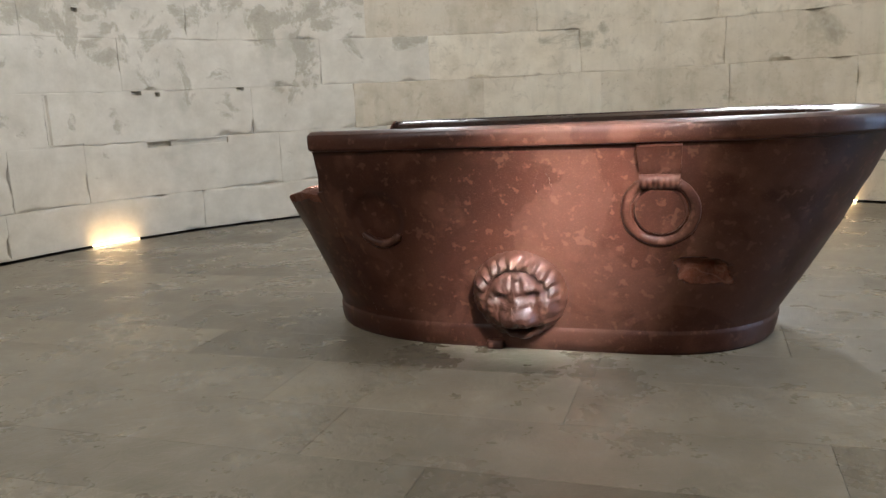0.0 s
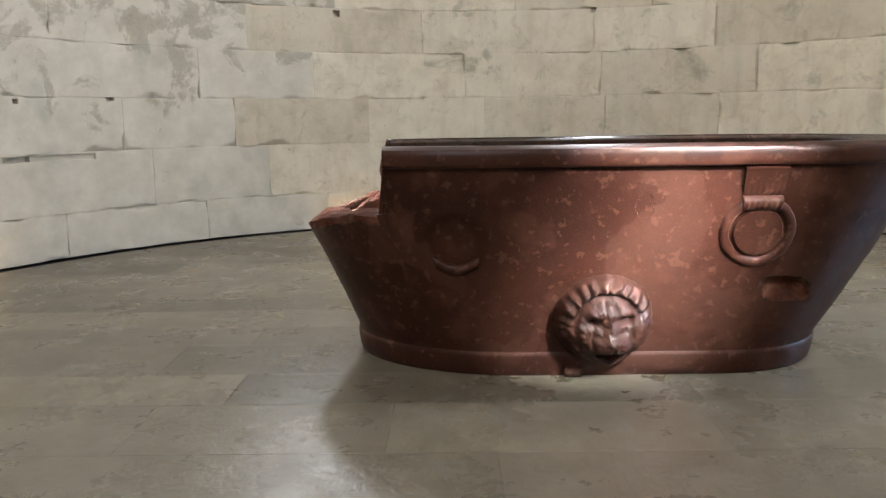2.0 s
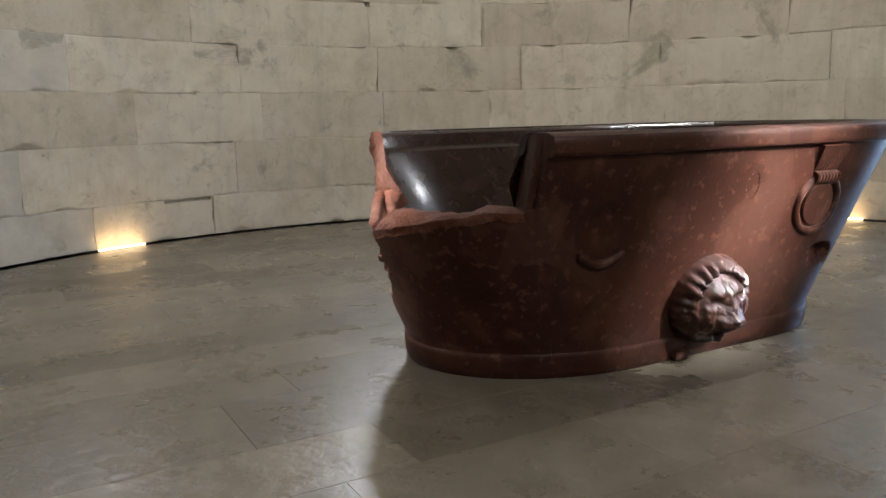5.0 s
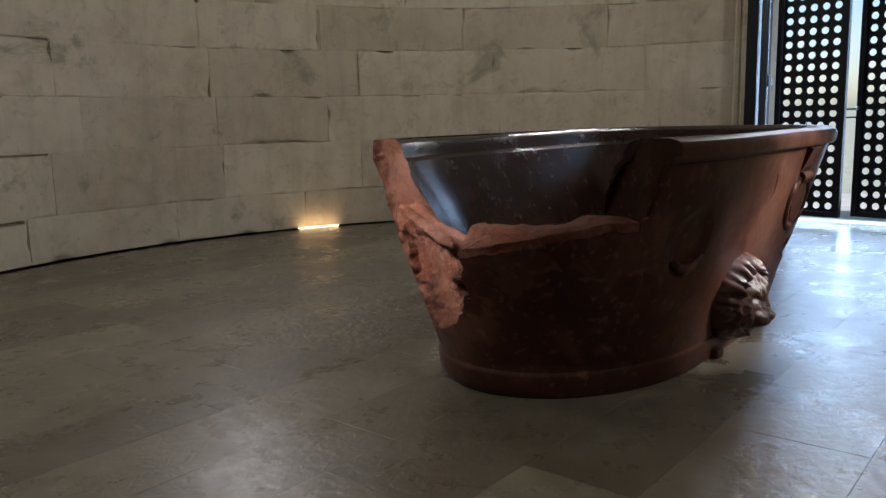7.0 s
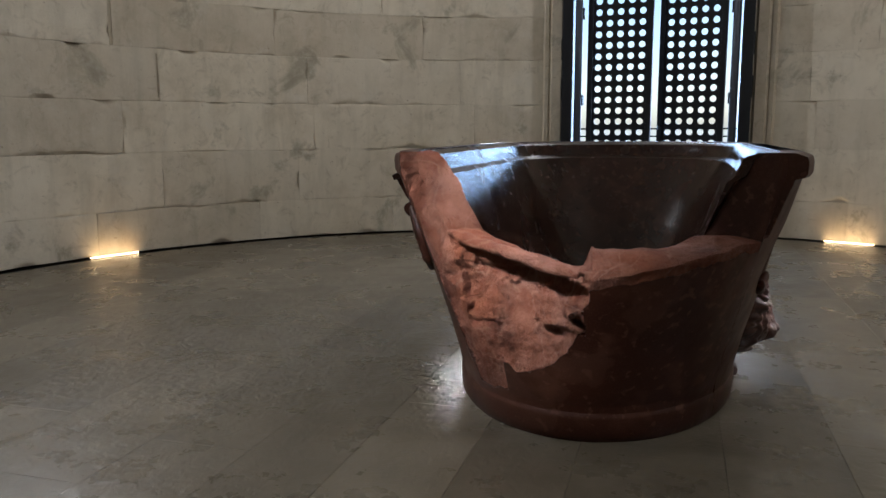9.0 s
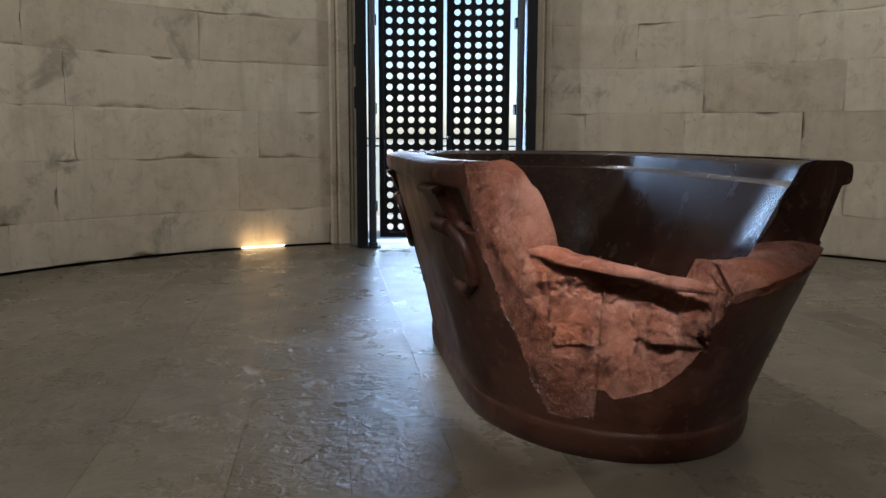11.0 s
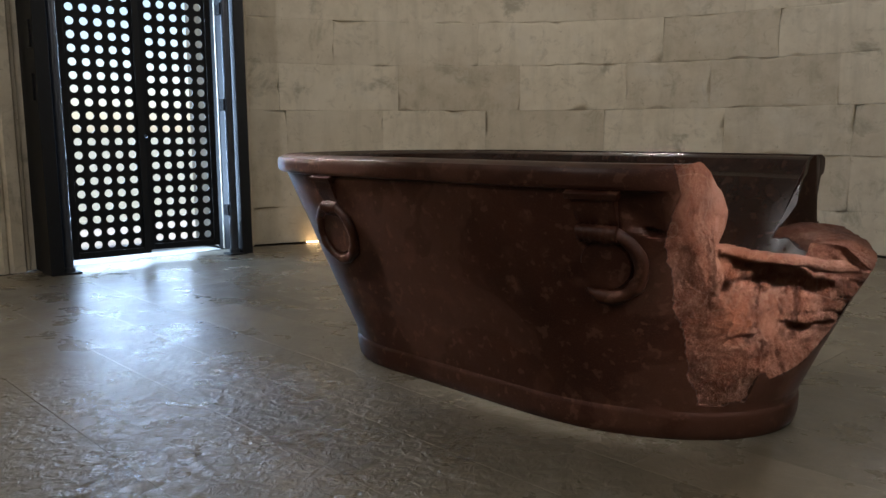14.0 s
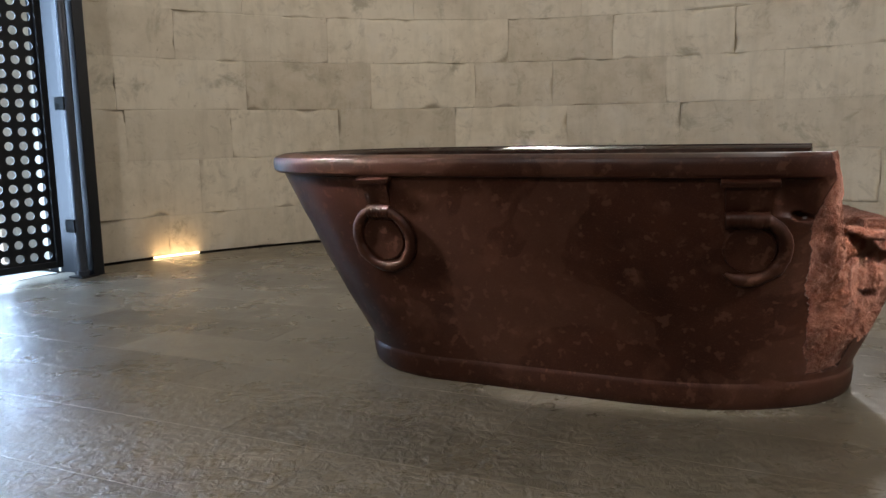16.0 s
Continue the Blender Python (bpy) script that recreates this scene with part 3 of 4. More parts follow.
def lion_mesh():
    """A lion mask in high relief: a face swelling from the wall inside a collar of mane locks."""
    n_r, n_a = 44, 128

    def bumpy(x, y, cx, cy, sx, sy):
        return math.exp(-((x - cx) / sx) ** 2 - ((y - cy) / sy) ** 2)

    def height(x, y):
        r = math.hypot(x, y)
        h = 0.112 * max(0, 1 - r ** 2.6) ** 0.60 * (1 - 0.22 * y)
        # mane: long locks fanned over the brow, thinning down the cheeks, behind a groove round the face
        if r > 0.56:
            a = math.atan2(y, x) + 0.10 * noise.noise((x * 3, y * 3, 4))
            top = ease(0.45 + 1.1 * y)
            k = ease((r - 0.66) / 0.08) * ease((1.0 - r) / 0.06)
            wave = math.sin(23 * a + 4.0 * r + 2.4 * noise.noise((x * 4, y * 4, 8)))
            h += k * top * (0.014 + 0.011 * math.copysign(abs(wave) ** 0.6, wave))
            h += k * (1 - top) * 0.012 * noise.noise((x * 7, y * 7, 6))
        h -= 0.016 * math.exp(-((r - 0.65 - 0.05 * x) / 0.05) ** 2) * ease(0.2 + 1.8 * y)
        p, q = x * 0.76 - 0.05, y * 0.84 - 0.02
        for s in (-1, 1):
            h += 0.020 * bumpy(p, q, s * 0.20, 0.27, 0.15, 0.08)    # heavy brow
            h -= 0.030 * bumpy(p, q, s * 0.24, 0.12, 0.085, 0.05)   # deep eye
            h += 0.010 * bumpy(p, q, s * 0.24, 0.11, 0.04, 0.025)   # eyeball
            h += 0.028 * bumpy(p, q, s * 0.17, -0.30, 0.15, 0.13)   # muzzle pads
            h += 0.016 * bumpy(p, q, s * 0.43, -0.10, 0.14, 0.22)   # cheek
            h -= 0.014 * bumpy(p, q, s * 0.30, -0.22, 0.035, 0.16)  # fold beside the muzzle
            h += 0.022 * bumpy(p, q, s * 0.66, 0.34, 0.11, 0.11)    # ear
            h -= 0.010 * bumpy(p, q, s * 0.07, 0.38, 0.03, 0.14)    # brow furrow
        h += 0.036 * bumpy(p, q, 0, -0.22, 0.26, 0.24)          # snout
        h += 0.020 * bumpy(p, q, 0, 0.06, 0.10, 0.26)           # nose bridge
        h += 0.014 * bumpy(p, q, 0, -0.16, 0.13, 0.06)          # nose
        h -= 0.014 * bumpy(p, q, 0, -0.36, 0.022, 0.10)         # cleft
        h -= 0.060 * bumpy(p, q, 0, -0.55 + 0.4 * p * p, 0.24, 0.05)  # open jaws
        h += 0.022 * bumpy(p, q, 0, -0.72, 0.20, 0.08)          # chin
        h += 0.007 * fbm((x * 8, y * 8, 2))
        return max(h, -0.03)

    bm = bmesh.new()
    hub = bm.verts.new((0, 0, height(0, 0)))
    rings = []
    for i in range(1, n_r + 1):
        r = i / n_r
        ring = []
        for k in range(n_a):
            a = 2 * math.pi * k / n_a
            x, y = r * math.cos(a), r * math.sin(a)
            rag = 1 + 0.008 * math.sin(30 * a) * max(0, r - 0.8) * 5
            ring.append(bm.verts.new((x * 0.203 * rag, y * 0.198 * rag, 1.12 * height(x, y))))
        rings.append(ring)
    rings.append([bm.verts.new((v.co.x, v.co.y, -0.06)) for v in rings[-1]])
    for k in range(n_a):
        j = (k + 1) % n_a
        bm.faces.new((hub, rings[0][k], rings[0][j]))
        for a, b in zip(rings, rings[1:]):
            bm.faces.new((a[k], b[k], b[j], a[j]))
    return bm


def porphyry_tub():
    tub = empty("bathtub", TUB, "ancient dark red porphyry bathtub with lion mask and broken end", "bathtub")
    tub_body(tub)
    lion = part("lion_mask", lion_mesh(), M_LION, tub, "polished carved lion head in high relief", 60)
    lion.matrix_local = side_frame(-0.005, 0.262, -1) @ pose(0, 0, 0.0, 0, 0, 4)
    part("foot_stub", box(-0.165, -0.085, -0.59, -0.50, 0.0, 0.045, 0.018), M_TUB, tub)
    specs = [(0.577, -1, 0.625, 0.130, 0, 360, 0.165), (0.712, 1, 0.630, 0.127, 0, 360, 0.115), (-0.71, 1, 0.640, 0.120, -128, 95, 0.155)]
    for u, side, z, big, a0, a1, width in specs:
        ring = part("ring", torus(big, 0.021 if side < 0 else 0.024, a0, a1, worn=0.3), M_TUB, tub, "carved relief ring", 60)
        ring.matrix_local = side_frame(u, z, side) @ pose(0, 0, -0.003 if side < 0 else 0.002)
        disc = bmesh.new()
        bmesh.ops.create_cone(disc, cap_ends=True, segments=40, radius1=big - 0.02, radius2=big - 0.035, depth=0.03)
        part("ring_disc", disc, M_TUB, tub, smooth=40).matrix_local = side_frame(u, z, side) @ pose(0, 0, -0.003 if side < 0 else -0.008)
        top = 0.889
        length = top - (z + big - 0.022)
        strap = part("strap", strap_mesh(width, max(0.06, length)), M_TUB, tub, "carved strap with fluted roll", 50)
        strap.matrix_local = side_frame(u, top, side)
        if side < 0:
            continue
        plate = part("strap_plate", box(-width / 2 - 0.016, width / 2 + 0.016, -0.016, 0.006, -0.02, 0.034, 0.004), M_TUB, tub)
        plate.matrix_local = side_frame(u, top, side)
    crescent = part("ring", torus(0.115, 0.02, 215, 325, 30, 12, 0.3), M_TUB, tub, "worn crescent left of a carved ring", 60)
    crescent.matrix_local = side_frame(-0.613, 0.585, -1) @ pose(0, 0, 0.0)
    # rolled lip along the inner edge of the break
    lip = bmesh.new()
    prev = None
    for k in range(30):
        f = k / 29
        c = Vector((-1.01 - 0.255 * f, 0.455 - 0.485 * f, 0.695 - 0.088 * f + 0.008 * fbm((f * 6, 0, 0))))
        r = 0.021 * min(1, 0.4 + 4 * min(f, 1 - f) * 1.5) * (1 + 0.25 * fbm((f * 9, 2, 0)))
        side = Vector((-0.905, 0.41, 0))
        ring = [lip.verts.new(c + side * (r * 1.25 * math.cos(t)) + Vector((0, 0, r * math.sin(t)))) for t in [2 * math.pi * q / 12 for q in range(12)]]
        if prev:
            for q in range(12):
                lip.faces.new((prev[q], prev[(q + 1) % 12], ring[(q + 1) % 12], ring[q]))
        else:
            lip.faces.new(ring)
        prev = ring
    lip.faces.new(prev)
    part("broken_lip", lip, M_BROKEN, tub, "rounded lip left along the break", 60)
    return tub


porphyry_tub()

# ---- doorway: stone jambs, steel posts and perforated leaves ----
def jamb(a_out, a_in):
    """A moulded stone strip beside the doorway."""
    steps = [(0.0, 0.0), (0.06, 0.030), (0.18, 0.030), (0.24, 0.012), (0.30, 0.045), (0.62, 0.050), (0.70, 0.020), (0.78, 0.022), (0.84, 0.0), (1.0, 0.0)]
    verts, faces = [], []
    zs = [0.0, 0.45, 0.89, 1.33, 1.76, 2.19, DOOR_TOP]
    for z in zs:
        for f, d in steps:
            verts.append(polar(a_out + (a_in - a_out) * f, R - d, z))
        verts.append(polar(a_in, R + 0.03, z))
        verts.append(polar(a_out, R + 0.03, z))
    n = len(steps) + 2
    for k in range(len(zs) - 1):
        for i in range(n):
            j = (i + 1) % n
            faces.append((k * n + i, k * n + j, (k + 1) * n + j, (k + 1) * n + i))
    bm = bmesh.new()
    vs = [bm.verts.new(v) for v in verts]
    for f in faces:
        bm.faces.new([vs[i] for i in f])
    bm.faces.new(vs[:n][::-1])
    bm.faces.new(vs[-n:])
    return tagged(part("trim", bm, M_WALL, None, "moulded pale stone door jamb"), kind="structure", category="door jamb")


jamb(-5.5, DOOR_L)
jamb(-33.5, DOOR_R)

LEAF_X, POST_X = 4.27, 4.13   # outward distances from the chamber's centre
HOLE, PITCH = 0.031, 0.104


def perforated(width, z0, z1):
    """A sheet with five columns of round holes, in the y-z plane, with thickness."""
    bm = bmesh.new()
    rows = int((z1 - z0 - 0.10) / PITCH)
    y0 = -2.5 * PITCH
    zs0 = z0 + 0.05
    n, t = 16, 0.004
    for i in range(5):
        for k in range(rows):
            cy, cz = y0 + (i + 0.5) * PITCH, zs0 + (k + 0.5) * PITCH
            loops = []
            for x in (-t, t):
                inner = [bm.verts.new((x, cy + HOLE * math.cos(2 * math.pi * q / n), cz + HOLE * math.sin(2 * math.pi * q / n))) for q in range(n)]
                outer = []
                for q in range(n):
                    a = 2 * math.pi * q / n
                    s = PITCH / 2 / max(abs(math.cos(a)), abs(math.sin(a)))
                    outer.append(bm.verts.new((x, cy + s * math.cos(a), cz + s * math.sin(a))))
                loops.append((inner, outer))
            for q in range(n):
                j = (q + 1) % n
                (i0, o0), (i1, o1) = loops
                bm.faces.new((i0[q], i0[j], o0[j], o0[q]))
                bm.faces.new((i1[q], o1[q], o1[j], i1[j]))
                bm.faces.new((i0[q], i1[q], i1[j], i0[j]))
    half = 2.5 * PITCH
    for a, b, c, d in ((-width / 2, -half, z0, z1), (half, width / 2, z0, z1), (-half, half, z0, zs0), (-half, half, zs0 + rows * PITCH, z1)):
        box(-t, t, a, b, c, d, bm=bm)
    return bm


def door_leaf(side, ajar, name):
    width, z0, z1 = 0.62, 0.085, 2.50
    hinge = DOOR @ pose(LEAF_X, side * 0.641, 0, 0, 0, side * ajar)
    leaf = empty(name, hinge @ pose(0, -side * width / 2, 0), "closed black steel door leaf with rows of round holes", "door", "door leaves", "structure")
    part("panel", perforated(width, z0, z1), M_STEEL, leaf, "black sheet pierced with round holes")
    for y0, y1, a, b in ((-width / 2, -width / 2 + 0.05, z0, z1), (width / 2 - 0.05, width / 2, z0, z1)):
        part("stile", box(-0.03, 0.03, y0, y1, a, b, 0.004), M_STEEL, leaf)
    for a, b in ((z0, z0 + 0.05), (z1 - 0.05, z1)):
        part("rail", box(-0.028, 0.028, -width / 2 + 0.052, width / 2 - 0.052, a, b, 0.004), M_STEEL, leaf)
    return leaf


left_leaf = door_leaf(1, -5.0, "door_1")
right_leaf = door_leaf(-1, 12.0, "door_2")
handle = bmesh.new()
bmesh.ops.create_uvsphere(handle, u_segments=14, v_segments=8, radius=0.016, matrix=Matrix.Translation((-0.055, 0.285, 1.06)))
box(-0.05, -0.03, 0.279, 0.291, 1.054, 1.066, bm=handle)
part("door_knob", handle, M_POST, right_leaf, "small steel knob", 40)

for s in (1, -1):
    post = empty("door_post", DOOR @ pose(POST_X, s * 0.715, 0), "round steel door post on a foot plate", "door post", "door posts")
    part("pole", tube(0.036, 0.012, 2.60, n=28), M_POST, post, smooth=40)
    part("foot_plate", box(-0.075, 0.075, -0.075, 0.075, 0.0, 0.014, 0.003), M_STEEL, post)
    part("collar", tube(0.046, 0.014, 0.05, n=28), M_POST, post, smooth=40)
    for z in (0.35, 1.28, 2.1):
        part("hinge", box(0.0, 0.10, -s * 0.035 - 0.012, -s * 0.035 + 0.012, z, z + 0.10, 0.003), M_STEEL, post)
    frame_post = tagged(part("door_frame", box(-0.11, 0.11, -0.05, 0.05, 0.0, 2.60, 0.005), M_STEEL, None), "black box-section steel door frame upright", "door frame", "door frames", "structure")
    frame_post.matrix_world = DOOR @ pose(POST_X + 0.05, s * 0.815, 0)
    for z in (1.33, 1.72):
        part("bracket", box(-0.06, 0.02, s * 0.052 - 0.012, s * 0.052 + 0.014, z, z + 0.20, 0.003), M_STEEL, frame_post)
    # added panel that stops daylight leaking between frame upright and wall reveal
    light_block = tagged(part("door_light_block", box(-0.16, 0.20, -0.006, 0.006, 0.0, 2.60), M_STEEL, None), "narrow black panel added to block light beside the door frame", "panel", "door frames", "structure")
    light_block.matrix_world = DOOR @ pose(POST_X + 0.325, s * 0.835, 0)
head = tagged(part("door_head", box(-0.10, 0.10, -0.86, 0.86, 2.53, 2.62, 0.005), M_STEEL, None), "black steel door head beam", "door frame", "door frames", "structure")
head.matrix_world = DOOR @ pose(LEAF_X, 0, 0)

# balcony rail outside
rail = empty("railing", DOOR @ pose(R + 2.6, 0, -0.02), "thin dark steel terrace railing outside the door", "railing")
for z in (0.96, 1.06):
    part("bar", box(-0.012, 0.012, -2.4, 2.4, z, z + 0.02, 0.003), M_STEEL, rail)
for k in range(5):
    part("post", box(-0.015, 0.015, -2.4 + 1.2 * k - 0.015, -2.4 + 1.2 * k + 0.015, 0.0, 0.958, 0.003), M_STEEL, rail)


# ---- floor-edge lamps ----
for a in LAMP_ANGLES:
    m = Matrix.Translation(polar(a, R - 0.034)) @ pose(0, 0, 0, 0, 0, a)
    lamp = empty("uplight", m, "slim warm strip uplight in the groove at the wall foot", "lamp", "wall-foot uplights")
    part("housing", box(-0.020, 0.020, -0.215, 0.215, -0.03, 0.004, 0.002), M_GROOVE, lamp)
    part("tube", box(-0.011, 0.011, -0.21, 0.21, 0.0045, 0.016, 0.004), M_LAMP, lamp, "glowing warm white light strip")
    area("uplight_glow", polar(a, R - 0.09, 0.022), polar(a, R + 0.03, 0.40), 0.38, 0.012, 0.27, (1.0, 0.61, 0.25), 160)


# ---- wall blocks ----
COURSES = [0.012, 0.37, 0.86, 1.30, 1.745, 2.17, 2.60, 3.05, 3.5, 3.95, WALL_TOP]
JOINTS = [
    [150, 128, 112, 96.8, 82.7, 66, 50, 31, 14, -42, -60, -78, -99, -118, -140, -160, 172],
    [149, 141, 118, 104, 79.6, 60, 42.4, 26, 5.8, -46, -68, -86, -106, -128, -150, 170],
    [144.5, 121, 108, 91.1, 76, 60.5, 46.5, 23.9, 3.3, -38, -50, -63.1, -78, -92.2, -106, -116.6, -135, -155, 168],
    [150, 136, 112, 98, 78.5, 61, 42.2, 24.6, 5.1, -37.2, -52, -67.4, -80.6, -90.4, -104.3, -117.6, -140, -160, 171],
    [146, 128, 106, 84.0, 62.0, 47.4, 28.5, 9.9, -44, -62.1, -84.8, -97.8, -112, -132, -152, 174],
    [150, 122, 95, 72, 55, 36, 15, -5, -33, -52, -73, -94, -120, -150, 175],
    [140, 115, 88, 64, 40, 20, -2, -20, -41, -66, -90, -110, -140, -165, 165],
]
RECESSES = [  # slots and sockets in the faces: from, to, bottom, top, depth
    (124.3, 133.9, 0.80, 0.845, 0.03), (131.0, 133.9, 0.80, 0.84, 0.07), (133.9, 135.0, 1.262, 1.295, 0.08), (131.8, 132.4, 1.245, 1.28, 0.07), (121.8, 122.7, 1.275, 1.302, 0.08),
    (94.4, 95.2, 2.09, 2.15, 0.08), (61.7, 62.4, 2.135, 2.18, 0.08), (83.0, 88.5, 0.335, 0.362, 0.06), (-5.2, -4.6, 0.50, 0.54, 0.05), (2.1, 2.6, 0.72, 0.75, 0.05),
    (-84.5, -83.9, 2.02, 2.06, 0.03), (-98.5, -97.9, 2.0, 2.06, 0.03), (139.8, 140.5, 1.95, 1.98, 0.05), (149.4, 150.4, 1.05, 1.15, 0.06),
    (83.9, 91.0, 1.286, 1.2985, 0.016), (78.7, 83.8, 1.728, 1.743, 0.02), (79.9, 82.2, 0.848, 0.858, 0.03), (62.5, 66.0, 1.735, 1.743, 0.012), (144.3, 144.8, 0.88, 1.28, 0.018), (140.9, 144.3, 0.866, 0.874, 0.014),
    (42.3, 42.5, 1.34, 1.70, 0.012), (47.0, 47.35, 1.76, 2.12, 0.012), (9.6, 9.88, 1.76, 1.9, 0.012), (5.3, 9.7, 1.73, 1.743, 0.01), (-5.3, 3.0, 1.303, 1.312, 0.012), (-4.6, 2.6, 0.850, 0.858, 0.012),
    (-97.6, -92.0, 2.158, 2.168, 0.014), (-84.6, -80.0, 2.158, 2.168, 0.01), (-67.2, -63.3, 1.288, 1.298, 0.01), (-94.5, -92.3, 1.303, 1.312, 0.012), (-81.5, -78.5, 1.736, 1.743, 0.012), (-110.0, -105.0, 1.736, 1.743, 0.01),
]


def block(a0, a1, z0, z1, seed, gap=0.0004, worn=1.0):
    """One curved wall block with chipped edges; its face lies near radius R."""
    ga = math.degrees(gap / R)
    a0, a1, z0, z1 = a0 + ga, a1 - ga, z0 + gap, z1 - gap
    mine = [r for r in RECESSES if r[0] < a1 and r[1] > a0 and r[2] < z1 and r[3] > z0]
    d_ang = math.degrees(0.012 / R)
    cuts = [a0, a0 + d_ang * 0.35, a0 + d_ang] + list(np.linspace(a0, a1, max(3, int((a1 - a0) / 0.36)))[1:-1]) + [a1 - d_ang, a1 - d_ang * 0.35, a1]
    lines = [z0, z0 + 0.004, z0 + 0.012, z0 + 0.026] + list(np.linspace(z0, z1, 17)[1:-1]) + [z1 - 0.026, z1 - 0.012, z1 - 0.004, z1]
    for r in mine:
        e = 0.06
        near = [c for c in (r[0] - e * .1, r[0], r[1], r[1] + e * .1) if a0 < c < a1]
        cuts = [c for c in cuts if c in (a0, a1) or all(abs(c - q) > 0.02 for q in near)] + near
        near = [z for z in (r[2] - 0.002, r[2], r[3], r[3] + 0.002) if z0 < z < z1]
        lines = [z for z in lines if z in (z0, z1) or all(abs(z - q) > 0.0012 for q in near)] + near
    cuts, lines = sorted(set(cuts)), sorted(set(lines))
    proud = 0.004 * noise.noise((seed * 1.7, 3.1, 0)) * worn
    verts, faces = [], []
    nz, na = len(lines), len(cuts)
    for a in cuts:
        for z in lines:
            s = radians(a) * R
            edge = min((a - a0) * R * 0.01745, (a1 - a) * R * 0.01745, z - z0, z1 - z)
            chip = max(0, noise.noise((s * 4, z * 4, seed)) + 0.35 * noise.noise((s * 13, z * 13, seed)) - 0.08) ** 1.3
            wide = 0.003 + 0.07 * chip * worn
            back = (0.0022 * ease(0.4 + 2.5 * noise.noise((s * 1.3, z * 1.3, seed + 4))) + 0.085 * chip * worn) * max(0, 1 - edge / wide) if edge < wide else 0
            back += 0.004 * worn * noise.noise((s * 1.8, z * 1.8, seed + 9))
            for r in mine:
                if r[0] <= a <= r[1] and r[2] <= z <= r[3]:
                    back += r[4]
            verts.append(polar(a, R + back - proud, z))
    for i in range(na - 1):
        for k in range(nz - 1):
            faces.append((i * nz + k, i * nz + k + 1, (i + 1) * nz + k + 1, (i + 1) * nz + k))
    # returns into the joint
    rim = [i * nz for i in range(na)] + [(na - 1) * nz + k for k in range(1, nz)] + [i * nz + nz - 1 for i in range(na - 2, -1, -1)] + [k for k in range(nz - 2, 0, -1)]
    first = len(verts)
    for i in rim:
        v = verts[i]
        out = Vector((v.x - CX, v.y - CY, 0)).normalized()
        verts.append(Vector((CX, CY, v.z)) + out * (R + 0.1))
    for k in range(len(rim)):
        j = (k + 1) % len(rim)
        faces.append((rim[k], rim[j], first + j, first + k))
    flaked = 103 < (a0 + a1) / 2 < 166
    return link_mesh("block", verts, faces, M_FLAKED if flaked else M_WALL, wall, smooth=35)


count = 0
for c in range(len(COURSES) - 1):
    z0, z1 = COURSES[c], COURSES[c + 1]
    joints = [a % 360 for a in (JOINTS[c] if c < len(JOINTS) else [k * 20 + 7 * (c % 2) for k in range(18)])]
    open_lo, open_hi = -33.5 % 360, -5.5 % 360
    if z0 < DOOR_TOP - 0.05:
        joints = [a for a in joints if not open_lo - 2 < a < open_hi + 2] + [open_lo, open_hi]
    joints = sorted(set(joints))
    for i, a0 in enumerate(joints):
        a1 = joints[(i + 1) % len(joints)] + (360 if i == len(joints) - 1 else 0)
        if z0 < DOOR_TOP - 0.05 and abs(a0 - open_lo) < 0.01:
            continue
        if z1 > 3.2 and z0 < 3.95:
            spans, cur = [], a0
            for w in sorted((w[0] % 360) for w in (*WINDOWS, *SLITS)):
                for w2 in (w, w + 360):
                    if cur < w2 + 2 and w2 - 2 < a1:
                        if w2 - 2 > cur:
                            spans.append((cur, w2 - 2))
                        cur = w2 + 2
            if cur < a1:
                spans.append((cur, a1))
        else:
            spans = [(a0, a1)]
        for s0, s1 in spans:
            if s1 - s0 > 0.6:
                count += 1
                block(s0, s1, z0, min(z1, WALL_TOP - 0.002), count, worn=1.0 if c < 6 else 0.4)


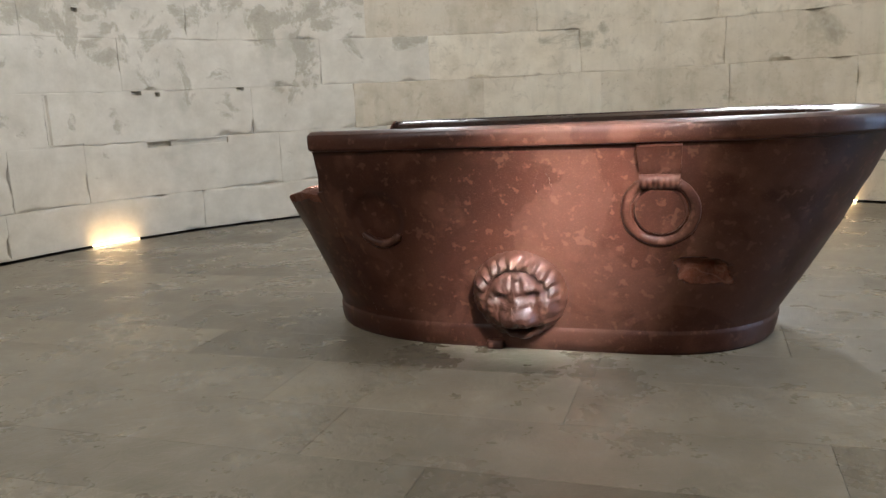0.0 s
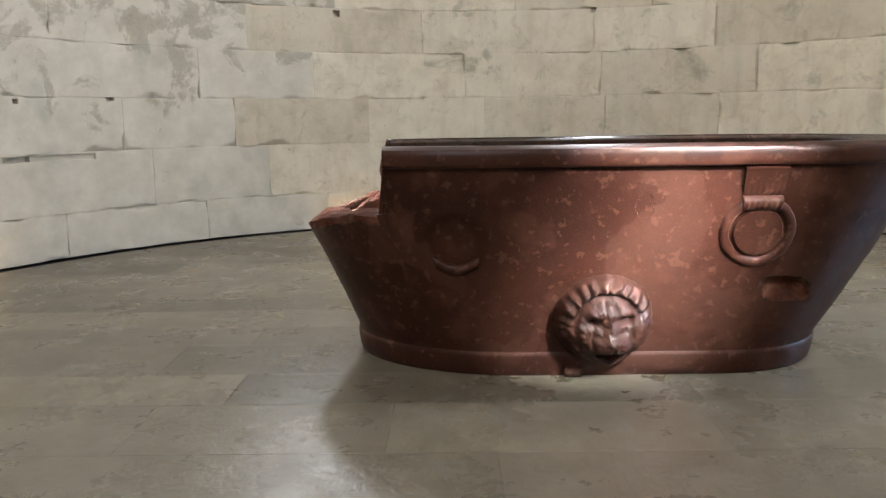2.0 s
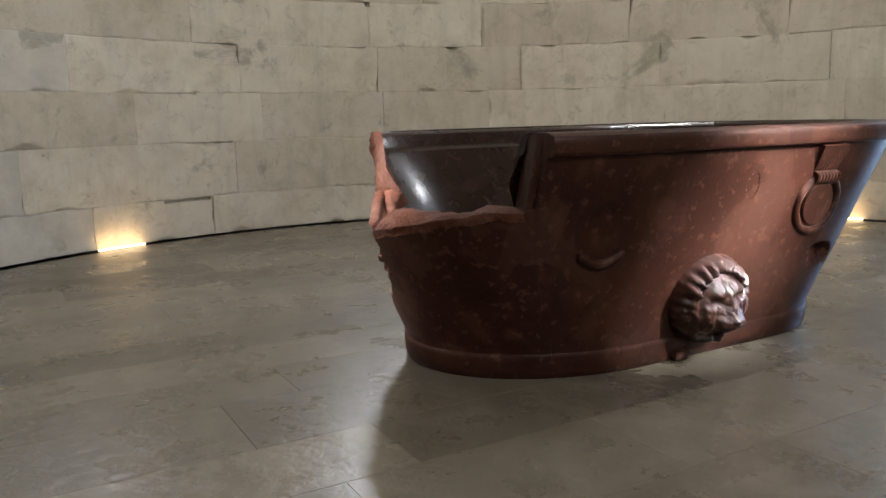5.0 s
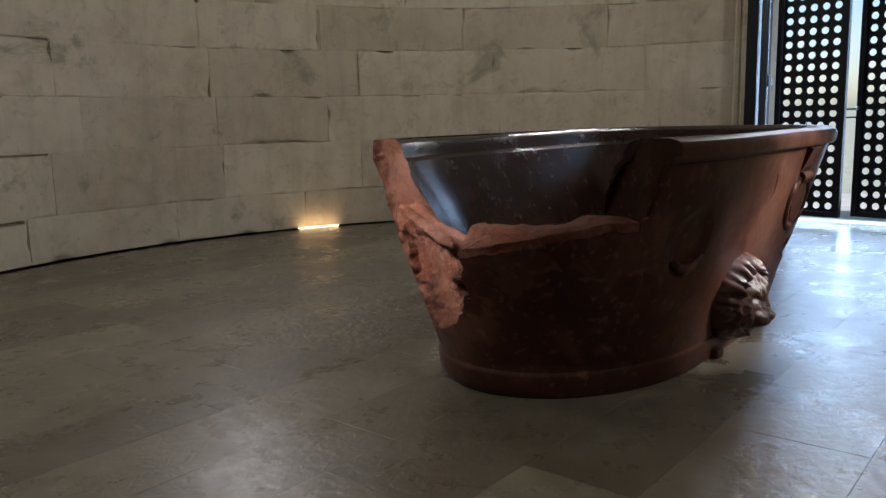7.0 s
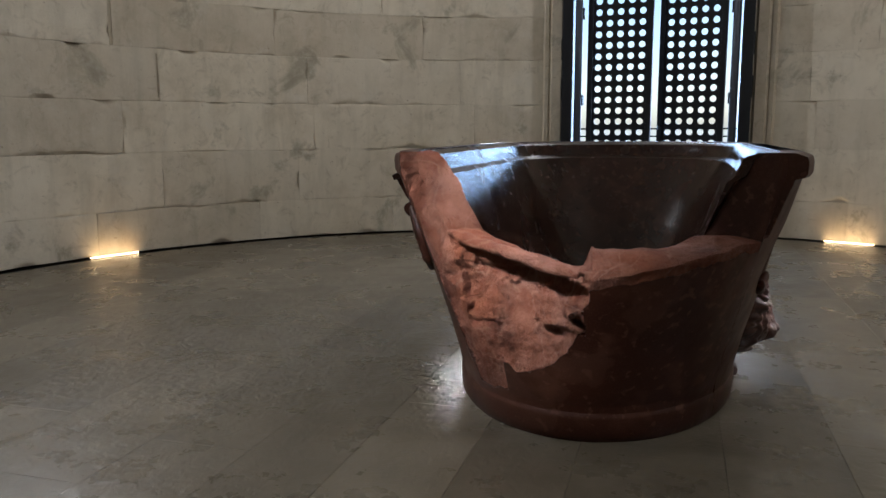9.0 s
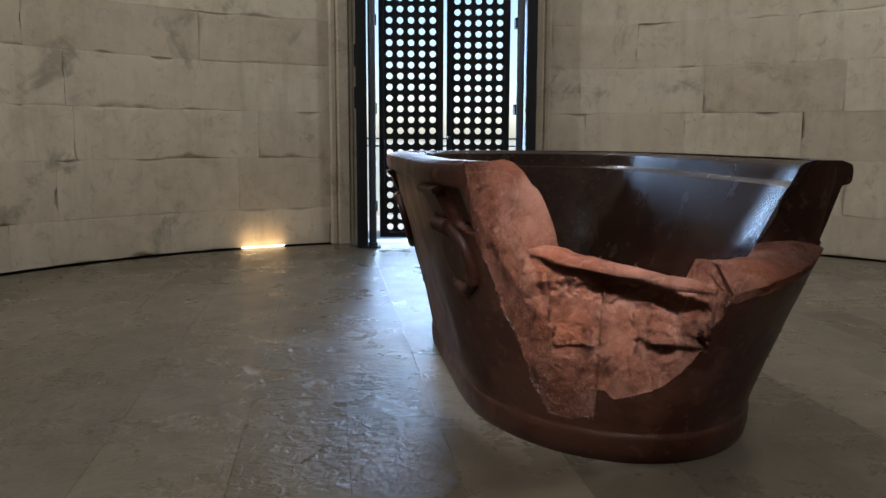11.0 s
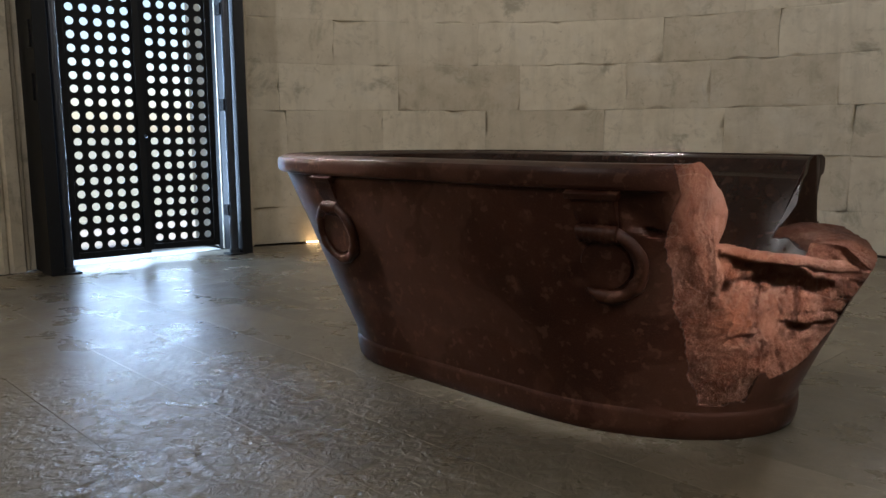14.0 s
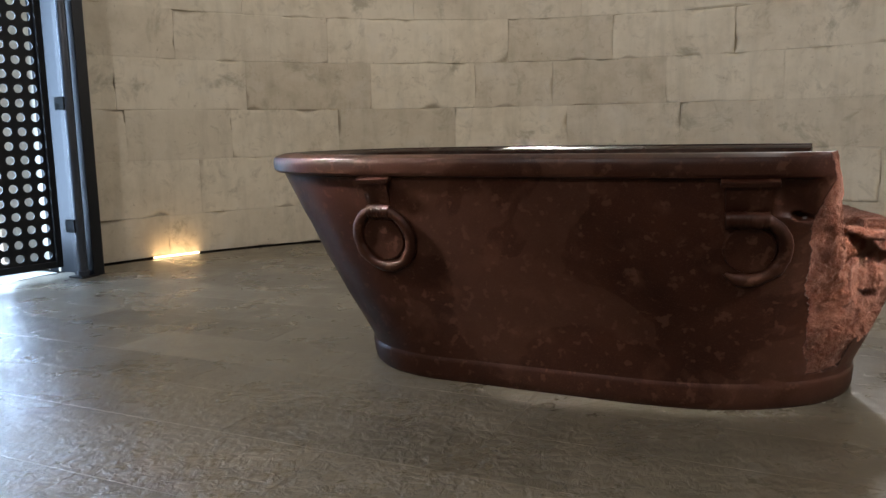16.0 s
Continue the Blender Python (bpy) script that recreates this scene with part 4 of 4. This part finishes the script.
# ---- floor slabs ----
def clip_disc(poly, radius):
    """A convex polygon cut to a disc about the chamber's centre."""
    for k in range(120):
        a = 2 * math.pi * (k + 0.5) / 120
        nx, ny, d = math.cos(a), math.sin(a), radius
        out = []
        for i, p in enumerate(poly):
            q = poly[(i + 1) % len(poly)]
            dp, dq = (p[0] - CX) * nx + (p[1] - CY) * ny - d, (q[0] - CX) * nx + (q[1] - CY) * ny - d
            if dp <= 0:
                out.append(p)
            if dp * dq < 0:
                f = dp / (dp - dq)
                out.append((p[0] + (q[0] - p[0]) * f, p[1] + (q[1] - p[1]) * f))
        poly = out
        if len(poly) < 3:
            return []
    return poly


floor = tagged(new("floor"), "worn polished pale stone slab floor", "floor", kind="structure")
rng = random.Random(5)
rows_v = [-4.9]
while rows_v[-1] < 4.9:
    rows_v.append(rows_v[-1] + rng.choice((0.34, 0.37, 0.40, 0.46)))
shift = min(rows_v, key=lambda v: abs(v - 1.02)) - 1.02
rows_v = [v - shift for v in rows_v]
for v0, v1 in zip(rows_v, rows_v[1:]):
    u = -5.2 + rng.random()
    while u < 5.0:
        u2 = u + rng.uniform(0.9, 1.9)
        g = 0.0007
        corners = [TUB @ Vector(p) for p in ((u + g, v0 + g, 0), (u2 - g, v0 + g, 0), (u2 - g, v1 - g, 0), (u + g, v1 - g, 0))]
        poly = clip_disc([(p.x, p.y) for p in corners], R - 0.066)
        u = u2
        if len(poly) < 3:
            continue
        cx, cy = sum(p[0] for p in poly) / len(poly), sum(p[1] for p in poly) / len(poly)
        dz = rng.uniform(-0.0004, 0.0)
        n = len(poly)
        verts = [(p[0], p[1], -0.034) for p in poly] + [(p[0], p[1], dz - 0.0006) for p in poly]
        verts += [(p[0] + (cx - p[0]) / max(0.05, math.hypot(cx - p[0], cy - p[1])) * 0.0007, p[1] + (cy - p[1]) / max(0.05, math.hypot(cx - p[0], cy - p[1])) * 0.0007, dz) for p in poly]
        faces = [tuple(range(2 * n, 3 * n))]
        for lo, hi in ((0, n), (n, 2 * n)):
            faces += [(lo + i, lo + (i + 1) % n, hi + (i + 1) % n, hi + i) for i in range(n)]
        link_mesh("slab", verts, faces, M_FLOOR, floor)
